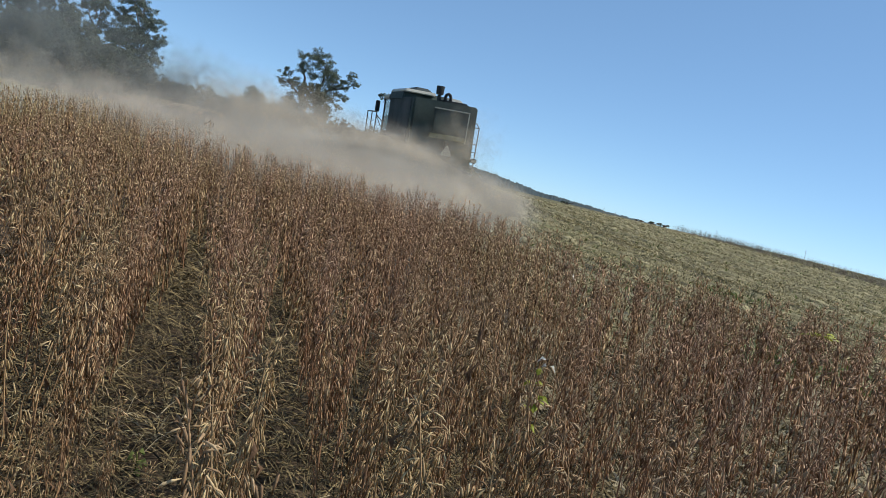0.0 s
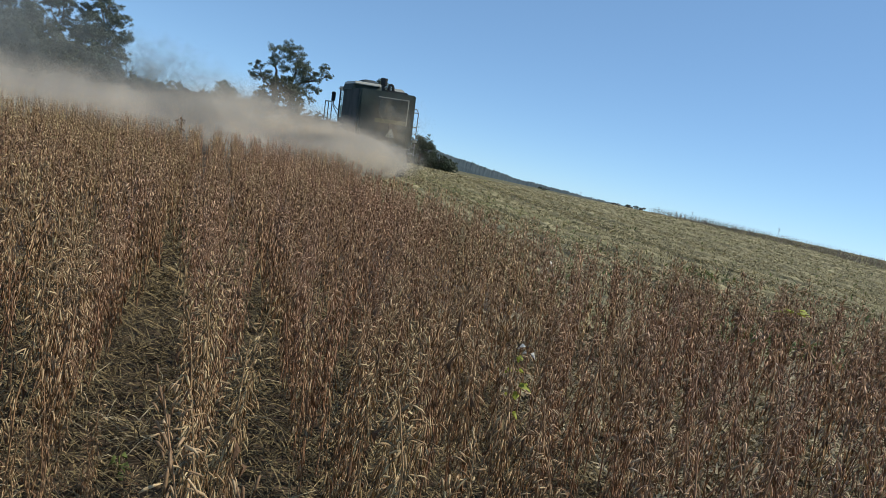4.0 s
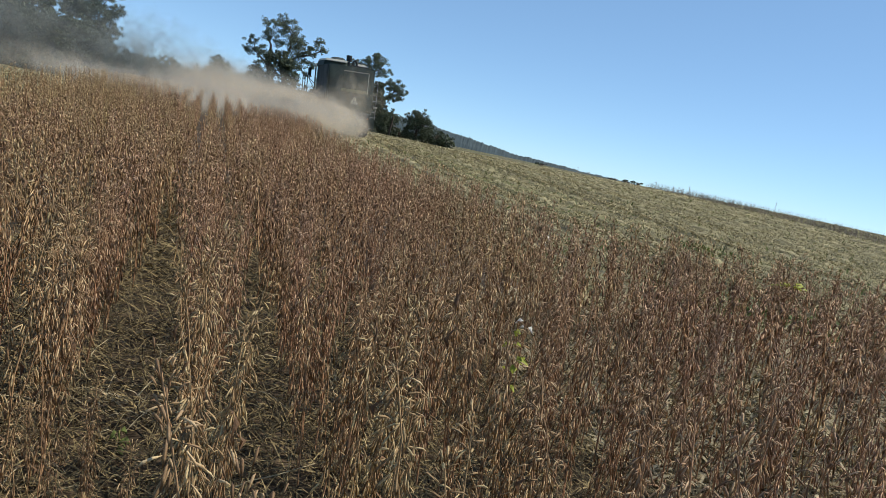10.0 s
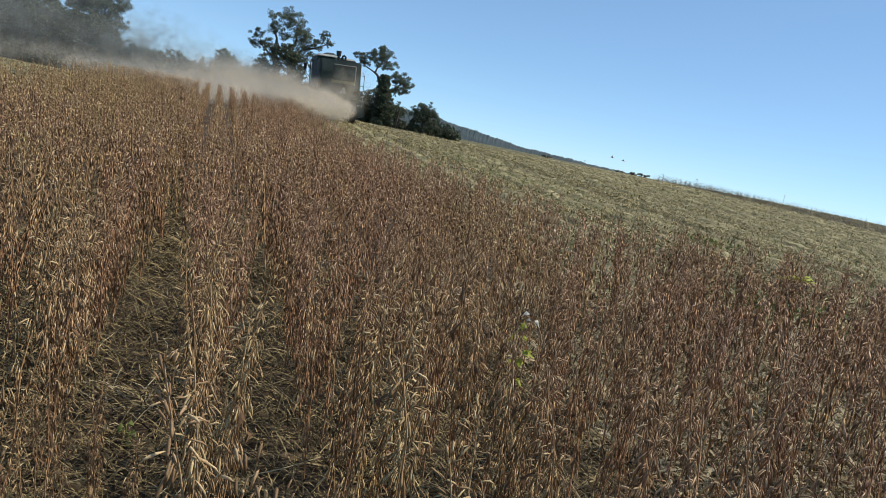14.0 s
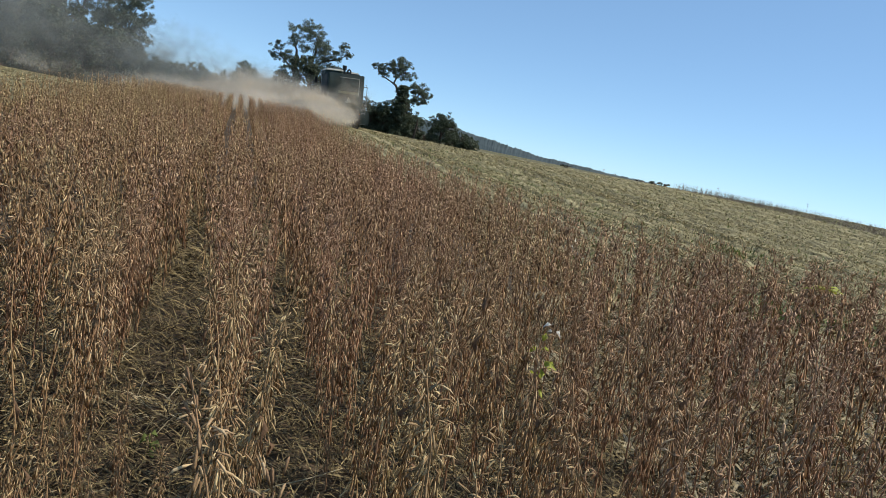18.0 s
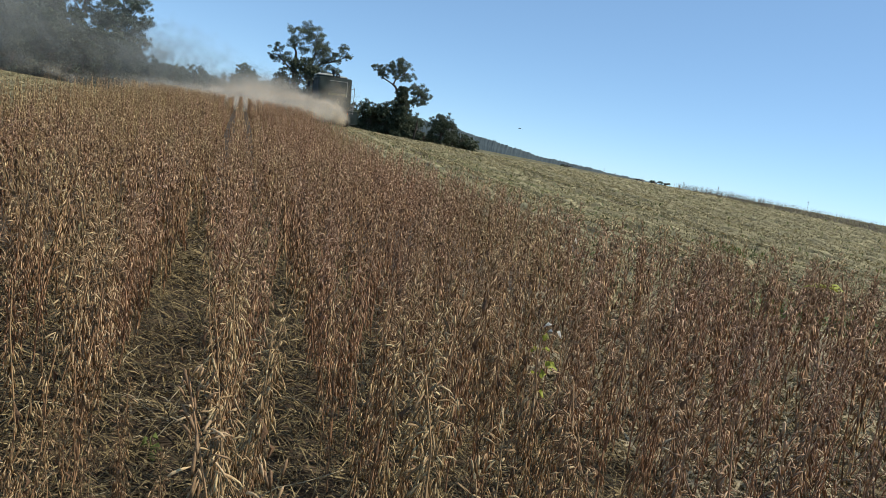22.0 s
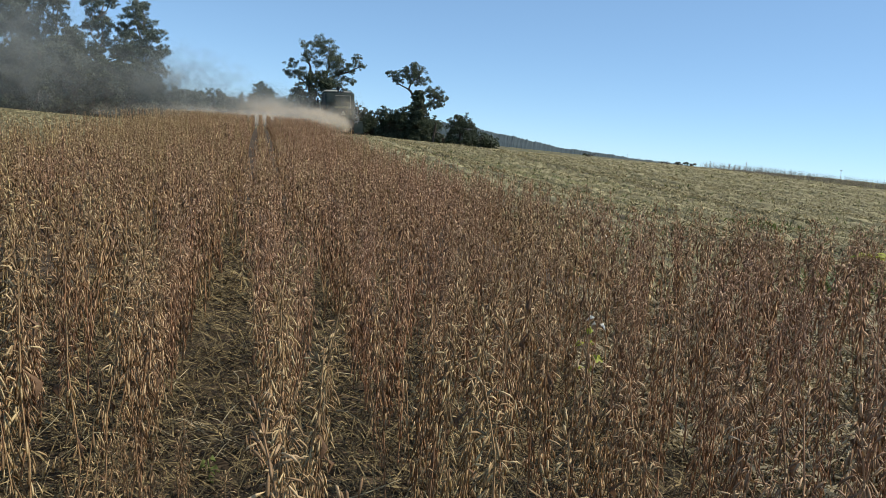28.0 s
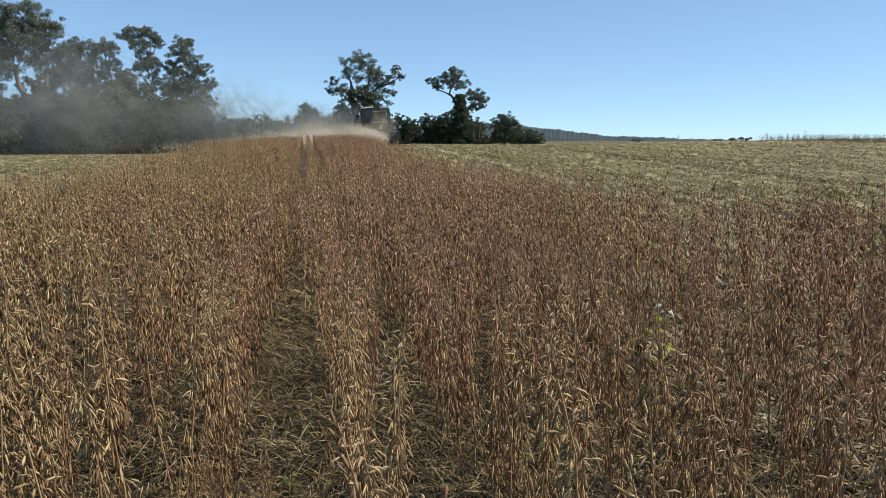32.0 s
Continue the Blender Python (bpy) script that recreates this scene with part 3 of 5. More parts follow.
def clods(n, seed):
    """Tufts of trodden straw and soil: low uneven mounds, closest together along the passes."""
    q = np.random.default_rng(seed)
    x = 3.7 + 60 * q.random(n) ** 1.4
    lane = np.round(x / 1.35) * 1.35
    x = np.where(q.random(n) < 0.6, lane + q.normal(0, 0.16, n), x)
    x, y = clear_of_ruts(x), 5.6 + 58 * q.random(n) ** 1.25
    an = np.arange(6) * math.pi / 3
    v = np.concatenate([np.stack([np.cos(an), np.sin(an), an * 0 - 0.05], 1), np.stack([0.55 * np.cos(an + 0.4), 0.55 * np.sin(an + 0.4), 0.6 + 0.2 * np.sin(an * 2)], 1), [[0.1, 0, 0.95]]])
    f = []
    for k in range(6):
        m = (k + 1) % 6
        f += [(k, m, 6 + m), (k, 6 + m, 6 + k), (6 + k, 6 + m, 12)]
    w = q.uniform(0.03, 0.08, n) * (1 + y / 60)
    return spread((v, np.array(f)), np.stack([x, y, height(x, y)], 1), q.uniform(0, 6.28, n), np.stack([w, w * q.uniform(1, 1.8, n), w * q.uniform(0.35, 0.9, n)], 1), q.normal(0, 0.3, (n, 2)))


tagged(soup("straw_tufts", *clods(12000, 26), TUFT), "low tufts of trodden straw on the harvested field", "straw", kind="stuff")
tagged(soup("stubble", *stubs(16000, 25), STUBBLE), "cut bean stalks standing in rows", "stubble", kind="stuff")

# uncut beans across the field, in rows that run the same way
r = np.random.default_rng(31)
px = 41.0 + 0.455 * np.floor(9 * r.random(1700) ** 1.4)
py = 20 + 36 * r.random(1700)
px = px + r.normal(0, 0.04, 1700)
far_places = np.stack([px, py, height(px, py) - 0.02], 1)
far_kind = r.integers(0, len(TEMPLATES[2]), 1700)
far = new("bean_crop")
tagged(far, "strip of uncut brown beans across the field", "crop", kind="stuff")
for j, (nm, mt) in enumerate((("stems", HAZED_POD), ("pods", HAZED_POD), ("dead_leaves", HAZED_POD))):
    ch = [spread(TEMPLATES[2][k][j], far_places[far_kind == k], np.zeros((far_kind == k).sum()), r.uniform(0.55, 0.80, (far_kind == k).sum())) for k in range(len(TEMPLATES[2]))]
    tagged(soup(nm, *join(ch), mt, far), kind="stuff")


# ---- trees ----
def bearing(az, dist):
    x, y = math.sin(radians(az)) * dist, math.cos(radians(az)) * dist
    return np.array([x, y, float(height(x, y))])


def leaf_cloud(r, clumps, per, size):
    """Leaves in uneven clumps: each clump (x, y, z, radius) is a loose shell of small folded leaves."""
    vs = []
    for cx, cy, cz, rad in clumps:
        n = int(per * rad ** 1.6)
        d = r.normal(0, 1, (n, 3))
        d /= np.linalg.norm(d, axis=1)[:, None]
        lump = 1 + 0.28 * np.sin(d[:, :1] * 5 + cx * 3) * np.cos(d[:, 2:] * 6 + cz)
        q = d * rad * lump * r.random((n, 1)) ** 0.42 * [1, 1, 0.75] + [cx, cy, cz]
        a0 = r.normal(0, 1, (n, 3))
        a0 /= np.linalg.norm(a0, axis=1)[:, None]
        b0 = np.cross(a0, r.normal(0, 1, (n, 3)))
        b0 /= np.linalg.norm(b0, axis=1)[:, None]
        s = r.uniform(0.5, 1.2, (n, 1)) * size
        vs.append(np.stack([q - a0 * s, q + b0 * s * 0.75, q + a0 * s - [0, 0, 0.3] * s], 1).reshape(-1, 3))
    v = np.concatenate(vs)
    return v, np.arange(len(v)).reshape(-1, 3)


def limb(a0, b0, r0, r1, r, wob=0.06, sides=6, n=6):
    t = np.linspace(0, 1, n)[:, None]
    a0, b0 = np.array(a0, float), np.array(b0, float)
    ln = np.linalg.norm(b0 - a0)
    p = a0 + (b0 - a0) * t + np.sin(t * math.pi) * r.normal(0, wob * ln, 3) + np.sin(t * 2 * math.pi) * r.normal(0, wob * 0.5 * ln, 3)
    return tube(p, np.linspace(r0, r1, n), sides)


def tree(name, place, clumps, forks, foliage, bark, label, category="tree", seed=1, per=760, size=0.085, lean=4.0, twigs=21):
    """A tree: limbs are (from, to, thick, thin) and the crown is leaf clumps, all in metres from the foot."""
    r = np.random.default_rng(seed)
    base = new(name)
    high = max(c[2] for c in clumps)
    base.matrix_basis = Matrix.Translation(place) @ pose(math.tan(radians(lean)) * high * 0.5, 0, 0, 0, -lean, 0)
    wood = [limb(a0, b0, t0, t1, r) for a0, b0, t0, t1 in forks]
    for c in clumps:
        ends = [np.array(f[1]) for f in forks]
        near = min(ends, key=lambda q: np.linalg.norm(q - np.array(c[:3])))
        for _ in range(3):
            tip = np.array(c[:3]) + r.normal(0, c[3] * 0.45, 3)
            wood.append(limb(near, tip, 0.04, 0.012, r, 0.1, 3, 4))
    wood[0][0][:6, 2] -= 0.25
    soup("trunk", *join(wood), bark, base)
    fine = []
    for c in clumps:
        d = r.normal(0, 1, (twigs, 3))
        d *= c[3] * 1.25 * r.random((twigs, 1)) ** 0.45 / np.linalg.norm(d, axis=1)[:, None]
        fine += [(c[0] + q[0], c[1] + q[1], c[2] + q[2] * 0.8, c[3] * r.uniform(0.18, 0.46)) for q in d]
    soup("crown", *leaf_cloud(r, fine, per, size), foliage, base)
    return tagged(base, label, category)


def thicket(place, wide, tall, seed, label="dense dark green bush at the field edge", foliage=DARK_FOLIAGE, deep=3.0):
    r = np.random.default_rng(seed)
    n = int(7 + wide * tall * 1.25)
    cl = []
    for _ in range(n):
        x = r.uniform(-wide / 2, wide / 2)
        top = tall * (1 - 0.35 * abs(2 * x / wide) ** 2)
        rad = r.uniform(0.5, 0.95) * min(1.0, tall / 3)
        cl.append((x, r.uniform(-deep / 2, deep / 2), max(0.3, r.uniform(0.1, 1.0) ** 0.7 * top - rad * 0.7), rad))
    cl += [(r.uniform(-wide / 2, wide / 2), r.uniform(-deep / 2, deep / 2), r.uniform(0.25, 0.9), 0.6) for _ in range(int(wide * 2.2) if tall > 1 else 0)]
    forks = [((0, 0, 0), (r.normal(0, 0.3), 0, tall * 0.5), 0.12, 0.06), ((0.1, 0, 0), (wide * 0.25, 0.2, tall * 0.5), 0.09, 0.04), ((-0.1, 0, 0), (-wide * 0.25, -0.2, tall * 0.5), 0.09, 0.04)]
    return tree("bush", place, cl, forks, foliage, BARK, label, "bush", seed, 240, 0.165, twigs=12)


D1 = 85.0
k = D1 * math.pi / 180      # one degree of bearing at that distance
# a tall open tree on a bushy foot
g0 = bearing(4.6, D1)
up = 1.35 - g0[2]
tree("tree", g0, [(-0.6 * k, 0, up + 6.3 * k, 1.2), (-0.1 * k, 0.3, up + 6.8 * k, 1.0), (-0.9 * k, -0.3, up + 5.6 * k, 0.9), (-2.3 * k, 0, up + 5.0 * k, 0.8), (-2.0 * k, 0.5, up + 4.4 * k, 0.9),
    (-2.6 * k, 0, up + 4.3 * k, 0.5), (-1.3 * k, 0, up + 4.2 * k, 1.0), (0.6 * k, 0.3, up + 6.5 * k, 1.2), (1.1 * k, 0, up + 6.0 * k, 1.2), (0.5 * k, 0, up + 5.2 * k, 1.3), (1.3 * k, -0.4, up + 4.9 * k, 1.3),
    (2.1 * k, 0.2, up + 4.9 * k, 1.0), (2.7 * k, 0, up + 5.2 * k, 0.8), (3.2 * k, 0, up + 5.7 * k, 0.6), (3.5 * k, 0, up + 5.1 * k, 0.5), (1.6 * k, 0, up + 3.9 * k, 1.0), (2.6 * k, 0.3, up + 3.8 * k, 0.7), (0.9 * k, 0, up + 3.7 * k, 0.9), (2.2 * k, 0, up + 3.0 * k, 0.5)],
    [((-0.6 * k, 0, 0), (-0.8 * k, 0, up + 3.3 * k), 0.34, 0.26), ((-0.8 * k, 0, up + 3.3 * k), (-0.9 * k, 0, up + 5.2 * k), 0.24, 0.10), ((-0.8 * k, 0, up + 3.2 * k), (-2.0 * k, 0, up + 4.3 * k), 0.16, 0.06), ((0.2 * k, 0, 0), (0.5 * k, 0, up + 3.6 * k), 0.32, 0.22), ((0.5 * k, 0, up + 3.4 * k), (1.5 * k, 0, up + 4.4 * k), 0.2, 0.12), ((1.5 * k, 0, up + 4.4 * k), (3.2 * k, 0, up + 5.0 * k), 0.12, 0.05), ((0.5 * k, 0, up + 3.6 * k), (0.8 * k, 0, up + 5.8 * k), 0.18, 0.08)],
    FOLIAGE, BARK, "tall tree with an open, gappy dark green crown", seed=11, per=620, twigs=18)
thicket(bearing(4.4, D1 - 2), 4.8, up + 4.7 * k, 12, "tall ivy-grown bush round the foot of a tree")
thicket(bearing(6.2, D1 - 1), 3.5, up + 1.9 * k, 13)
# the leaning bare-limbed tree beside it
g0 = bearing(12.6, D1)
up = 1.35 - g0[2]
tree("tree", g0, [(-1.9 * k, 0, up + 5.0 * k, 0.6), (-2.3 * k, 0, up + 5.2 * k, 0.35), (-1.5 * k, 0.2, up + 4.6 * k, 0.55), (-0.9 * k, 0, up + 5.3 * k, 0.8), (-0.3 * k, 0, up + 5.5 * k, 0.95), (0.2 * k, 0.2, up + 5.2 * k, 0.9), (-0.5 * k, 0, up + 4.8 * k, 0.75), (0.7 * k, 0, up + 4.7 * k, 0.7),
    (0.2 * k, 0, up + 4.4 * k, 0.4), (1.3 * k, 0, up + 3.9 * k, 0.9), (1.9 * k, 0.3, up + 3.6 * k, 0.9), (2.4 * k, 0, up + 3.3 * k, 0.6), (1.7 * k, 0, up + 3.0 * k, 0.8), (1.2 * k, 0, up + 2.6 * k, 0.6), (2.2 * k, 0, up + 2.8 * k, 0.5)],
    [((0.1 * k, 0, 0), (0.1 * k, 0, up + 2.9 * k), 0.3, 0.2), ((0.1 * k, 0, up + 2.9 * k), (-0.6 * k, 0, up + 3.9 * k), 0.18, 0.13), ((-0.6 * k, 0, up + 3.9 * k), (-1.7 * k, 0, up + 4.5 * k), 0.1, 0.05), ((-0.6 * k, 0, up + 3.9 * k), (0.3 * k, 0, up + 4.9 * k), 0.11, 0.05), ((0.1 * k, 0, up + 1.6 * k), (1.7 * k, 0, up + 3.4 * k), 0.16, 0.07)],
    FOLIAGE, BARK, "leaning tree with bare limbs and a sparse crown", seed=14)
r = np.random.default_rng(5)
tree("bush", bearing(13.0, D1 - 1.5), [(r.normal(0, 0.4 - 0.02 * i), r.normal(0, 0.4), 0.5 + 0.33 * i, 1.25 - 0.045 * i) for i in range(17)], [((0, 0, 0), (0, 0, 5.2), 0.2, 0.1)], DARK_FOLIAGE, BARK, "dark column of ivy over a dead trunk", "bush", 15, 900, 0.13)
for az, wide, tall, sd in ((7.4, 3.2, 3.9, 21), (8.6, 3.2, 3.4, 22), (9.9, 3.4, 3.8, 23), (11.2, 3.2, 3.9, 24), (12.0, 3.0, 4.4, 25), (14.0, 2.6, 3.2, 26), (15.2, 2.6, 1.5, 27), (18.0, 3.0, 2.2, 29), (19.0, 2.6, 1.6, 30)):
    thicket(bearing(az, D1 + r.uniform(-2, 2)), wide, tall, sd)
g0 = bearing(16.7, D1 - 3)
tree("tree", g0, [(-0.1, 0, 3.2, 0.9), (-0.75, 0.3, 2.8, 0.85), (0.65, 0, 2.8, 0.9), (-1.1, 0, 2.1, 0.8), (1.15, 0.3, 2.1, 0.8), (0.1, -0.4, 2.4, 0.9), (-0.5, 0.2, 1.4, 0.8), (0.6, -0.2, 1.3, 0.85), (1.4, 0, 1.2, 0.7), (-1.2, 0, 1.1, 0.7), (0.1, 0, 0.6, 0.8)],
    [((0, 0, 0), (0, 0, 2.4), 0.2, 0.12), ((0, 0, 1.4), (-0.9, 0, 2.7), 0.1, 0.05), ((0, 0, 1.4), (1.1, 0, 2.7), 0.1, 0.05)], DARK_FOLIAGE, BARK, "round-topped dark green tree at the field edge", seed=28)


def palm(place, tall, seed):
    rr = np.random.default_rng(seed)
    base = new("palm_tree")
    base.matrix_basis = Matrix.Translation(place)
    soup("trunk", *limb((0, 0, -0.2), (0.1, 0, tall), 0.13, 0.10, rr, 0.02), BARK, base)
    for i in range(14):
        an, dr = i * 2.4, rr.uniform(0.2, 1.0)
        t = np.linspace(0, 1, 7)
        p = np.stack([np.cos(an) * t * 1.5, np.sin(an) * t * 1.5, tall + t * (1.3 - dr) - 1.5 * t * t], 1)
        side = np.array([-math.sin(an), math.cos(an), 0])
        ch = [tube(p, np.linspace(0.03, 0.008, 7), 3)]
        for q in np.linspace(0.15, 1, 14):
            c = np.array([np.interp(q, t, p[:, j]) for j in range(3)])
            for sg in (-1, 1):
                e0 = c + side * sg * 0.42 * (1.1 - q * 0.6) + np.array([math.cos(an) * 0.15, math.sin(an) * 0.15, -0.22])
                ch.append((np.array([c, c + [0, 0, 0.04], e0]), np.array([(0, 1, 2)])))
        soup("frond", *join(ch), DARK_FOLIAGE, base)
    return tagged(base, "small feathery palm among dark bushes", "palm")


palm(bearing(14.4, D1 - 4), 2.6, 31)

# the eucalyptus wood on the other side
DE = 72.0
ke = DE * math.pi / 180


def eucalyptus(az, top, dist, wide, seed, bare=0.45):
    """A tall gum tree whose top stands at the given height over the eye line, in degrees."""
    rr = np.random.default_rng(seed)
    g = bearing(az, dist)
    tall = 1.35 - g[2] + math.tan(radians(top)) * dist
    forks = [((0, 0, 0), (rr.normal(0, 0.2), 0, tall * bare), 0.24, 0.18)]
    mid = forks[0][1]
    cl = []
    for i in range(9):
        if 0.15 < (i + rr.uniform(-1, 1)) / 9 < 0.35:
            continue
        z = tall * (bare + (0.93 - bare) * (i + 0.5) / 9)
        an = i * 2.4 + rr.uniform(0, 0.8)
        o = wide * rr.uniform(0.25, 0.75) * (1.15 - 0.5 * abs(z / tall - 0.7) / 0.3)
        end = (math.cos(an) * o, math.sin(an) * o, z)
        forks.append(((mid[0], 0, z - rr.uniform(0.8, 1.6)), end, 0.08, 0.03))
        for _ in range(3):
            cl.append((end[0] + rr.normal(0, 0.5), end[1] + rr.normal(0, 0.5), end[2] + rr.normal(0.2, 0.5), rr.uniform(0.40, 0.85)))
    forks.append((mid, (rr.normal(0, 0.3), 0, tall * 0.95), 0.17, 0.05))
    cl += [(rr.normal(0, 0.5), rr.normal(0, 0.4), tall - 0.7, 0.9), (rr.normal(0, 0.7), rr.normal(0, 0.4), tall - 1.4, 1.1)]
    return tree("eucalyptus_tree", g, cl, forks, EUC_FOLIAGE, PALE_BARK, "tall slender eucalyptus with a feathery grey-green crown", seed=seed, per=400, size=0.10)


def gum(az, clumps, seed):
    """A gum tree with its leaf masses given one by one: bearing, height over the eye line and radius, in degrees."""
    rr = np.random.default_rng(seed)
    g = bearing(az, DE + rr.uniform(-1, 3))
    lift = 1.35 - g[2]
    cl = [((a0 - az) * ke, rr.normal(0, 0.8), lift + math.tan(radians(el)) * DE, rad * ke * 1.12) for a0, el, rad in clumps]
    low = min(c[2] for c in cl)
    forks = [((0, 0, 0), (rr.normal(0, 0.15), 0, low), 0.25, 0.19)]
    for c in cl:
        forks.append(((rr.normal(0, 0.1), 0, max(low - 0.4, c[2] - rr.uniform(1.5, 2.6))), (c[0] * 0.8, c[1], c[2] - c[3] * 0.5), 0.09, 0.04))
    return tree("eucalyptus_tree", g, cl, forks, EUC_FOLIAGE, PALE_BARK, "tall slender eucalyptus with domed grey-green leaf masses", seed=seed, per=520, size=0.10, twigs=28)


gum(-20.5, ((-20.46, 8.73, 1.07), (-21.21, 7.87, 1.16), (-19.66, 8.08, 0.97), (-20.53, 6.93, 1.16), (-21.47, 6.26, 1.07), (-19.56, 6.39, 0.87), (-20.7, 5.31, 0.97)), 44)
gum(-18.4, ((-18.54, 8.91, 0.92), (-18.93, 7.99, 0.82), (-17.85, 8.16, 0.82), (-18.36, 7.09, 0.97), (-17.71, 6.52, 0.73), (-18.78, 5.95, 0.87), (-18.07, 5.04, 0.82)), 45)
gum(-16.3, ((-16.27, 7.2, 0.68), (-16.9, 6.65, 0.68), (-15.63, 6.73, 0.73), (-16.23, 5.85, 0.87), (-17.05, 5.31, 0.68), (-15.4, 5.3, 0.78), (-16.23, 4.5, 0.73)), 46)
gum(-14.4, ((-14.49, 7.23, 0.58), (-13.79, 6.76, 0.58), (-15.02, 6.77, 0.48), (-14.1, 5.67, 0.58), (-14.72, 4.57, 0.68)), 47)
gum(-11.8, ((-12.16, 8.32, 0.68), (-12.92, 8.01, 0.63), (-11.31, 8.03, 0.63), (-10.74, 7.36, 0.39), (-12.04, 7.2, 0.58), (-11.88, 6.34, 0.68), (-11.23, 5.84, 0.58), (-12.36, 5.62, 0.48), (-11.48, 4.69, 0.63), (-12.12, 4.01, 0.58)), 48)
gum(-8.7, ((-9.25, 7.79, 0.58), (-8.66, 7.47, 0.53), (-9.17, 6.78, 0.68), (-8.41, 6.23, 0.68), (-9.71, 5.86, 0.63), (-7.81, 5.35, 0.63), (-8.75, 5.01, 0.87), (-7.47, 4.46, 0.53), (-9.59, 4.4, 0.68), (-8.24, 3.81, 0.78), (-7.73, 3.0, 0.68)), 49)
for az, top, dd, wide, sd in ((-30, 8.5, 4, 2.4, 40), (-28, 9.2, 0, 2.4, 41), (-26, 8.2, 3, 2.3, 42), (-24, 9.0, 1, 2.4, 43), (-22.6, 8.0, 2, 2.2, 50), (-17.2, 5.6, 7, 2.0, 51), (-13.2, 5.2, 8, 1.8, 52), (-10.0, 4.8, 7, 1.8, 53)):
    eucalyptus(az, top, DE + dd, wide, sd)
for i, az in enumerate(np.arange(-31, -6.5, 2.1)):
    thicket(bearing(az, DE - 4 + r.uniform(-1.5, 1.5)), 4.6, r.uniform(5.2, 6.4) * (0.75 if az > -9 else 1), 60 + i, "dense dark undergrowth below the eucalyptus trees", deep=2.5)
for i, az in enumerate(np.arange(-30, -7.5, 2.6)):
    thicket(bearing(az, DE - 1), 4.6, r.uniform(6.0, 7.2) * (0.8 if az > -11 else 1), 120 + i, "tall dark undergrowth among the eucalyptus trees", deep=2.5)

# hedge and hills behind
for i, (az, tall) in enumerate(((-5.2, 3.2), (-3.6, 3.6), (-2.2, 3.0), (-0.8, 3.2), (0.1, 5.2), (1.4, 3.0), (2.6, 3.4))):
    thicket(bearing(az, 128 + (i % 3) * 3), 5.5, tall + 3.0, 80 + i, "distant green hedge bush", FOLIAGE)


def hill(name, az0, az1, dist, tops, seed, label):
    """A far wooded ridge: a rounded body whose skyline is broken by tree tops."""
    rr = np.random.default_rng(seed)
    n = 520
    az = np.radians(np.linspace(az0, az1, n))
    el = np.interp(np.linspace(0, 1, n), np.linspace(0, 1, len(tops)), tops)
    rough = sum(np.sin(np.arange(n) * w + p) for w, p in ((0.31, 1), (0.83, 2), (0.11, 5))) * 0.022 + np.abs(rr.normal(0, 0.05, n)) * (0.5 + 0.5 * np.sin(np.arange(n) * 0.05))
    v, rows = [], 9
    for j in range(rows):
        q = j / (rows - 1)
        d = dist * (0.9 + 0.25 * q)
        z = 1.35 + np.tan(np.radians(el + rough * q)) * d * math.sin(q * math.pi / 2) - 8 * (1 - q)
        z = z + rr.normal(0, 0.25, n) * (q > 0)
        v.append(np.stack([np.sin(az) * d, np.cos(az) * d, z], 1))
    back = v[-1].copy()
    back[:, 2] = -60
    back[:, :2] *= 1.2
    v.append(back)
    v = np.concatenate(v)
    i = (np.arange(rows)[:, None] * n + np.arange(n - 1)[None]).ravel()
    return tagged(soup(name, v, np.stack([i, i + 1, i + n + 1, i + n], 1), HILL), label, "hill", kind="structure")


# the blue of the air between is painted into the woods' colour
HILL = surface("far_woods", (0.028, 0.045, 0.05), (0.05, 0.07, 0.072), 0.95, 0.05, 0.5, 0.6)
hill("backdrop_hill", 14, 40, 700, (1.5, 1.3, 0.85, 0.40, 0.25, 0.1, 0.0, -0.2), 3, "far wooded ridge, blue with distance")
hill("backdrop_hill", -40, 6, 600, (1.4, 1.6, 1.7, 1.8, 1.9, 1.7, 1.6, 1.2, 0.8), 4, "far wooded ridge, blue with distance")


# ---- the combine harvester ----
TRACK_T = np.array([0, 5, 8, 12, 15, 18, 20, 23, 27, 29, 32])
TRACK_Y = np.array([22.3, 28.1, 31.4, 36.2, 40.1, 44.1, 46.6, 50.3, 55.0, 57.3, 61.0])
TRACK_X = 6.52


def rear_y(t):
    return float(np.interp(t, TRACK_T, TRACK_Y))


def combine_at(t):
    y = rear_y(t)
    z0, z1 = float(height(TRACK_X, y + 0.7)), float(height(TRACK_X, y + 4.2))
    return pose(TRACK_X, y, z0 - 0.03, math.degrees(math.atan2(z1 - z0, 3.5)), -5, 0)


GREEN = surface("dusty_green_paint", (0.028, 0.042, 0.036), (0.072, 0.09, 0.08), 0.7, 2, 25, 0.05, spec=0.12)
GREY_SIDE = surface("dusty_side_panel", (0.036, 0.046, 0.046), (0.08, 0.092, 0.09), 0.7, 1.5, 25, 0.05, spec=0.12)
DARK = surface("dark_metal", (0.012, 0.013, 0.013), (0.04, 0.042, 0.042), 0.6, 3, 40, 0.1)
CREAM = surface("cream_paint", (0.42, 0.40, 0.33), (0.62, 0.60, 0.50), 0.5, 2, 30, 0.05)
PALE_TRIM = surface("pale_trim", (0.26, 0.26, 0.22), (0.42, 0.42, 0.35), 0.5, 3, 30, 0.05)
YELLOW_BAND = surface("dusty_yellow_band", (0.12, 0.125, 0.07), (0.21, 0.21, 0.12), 0.6, 3, 30, 0.05)
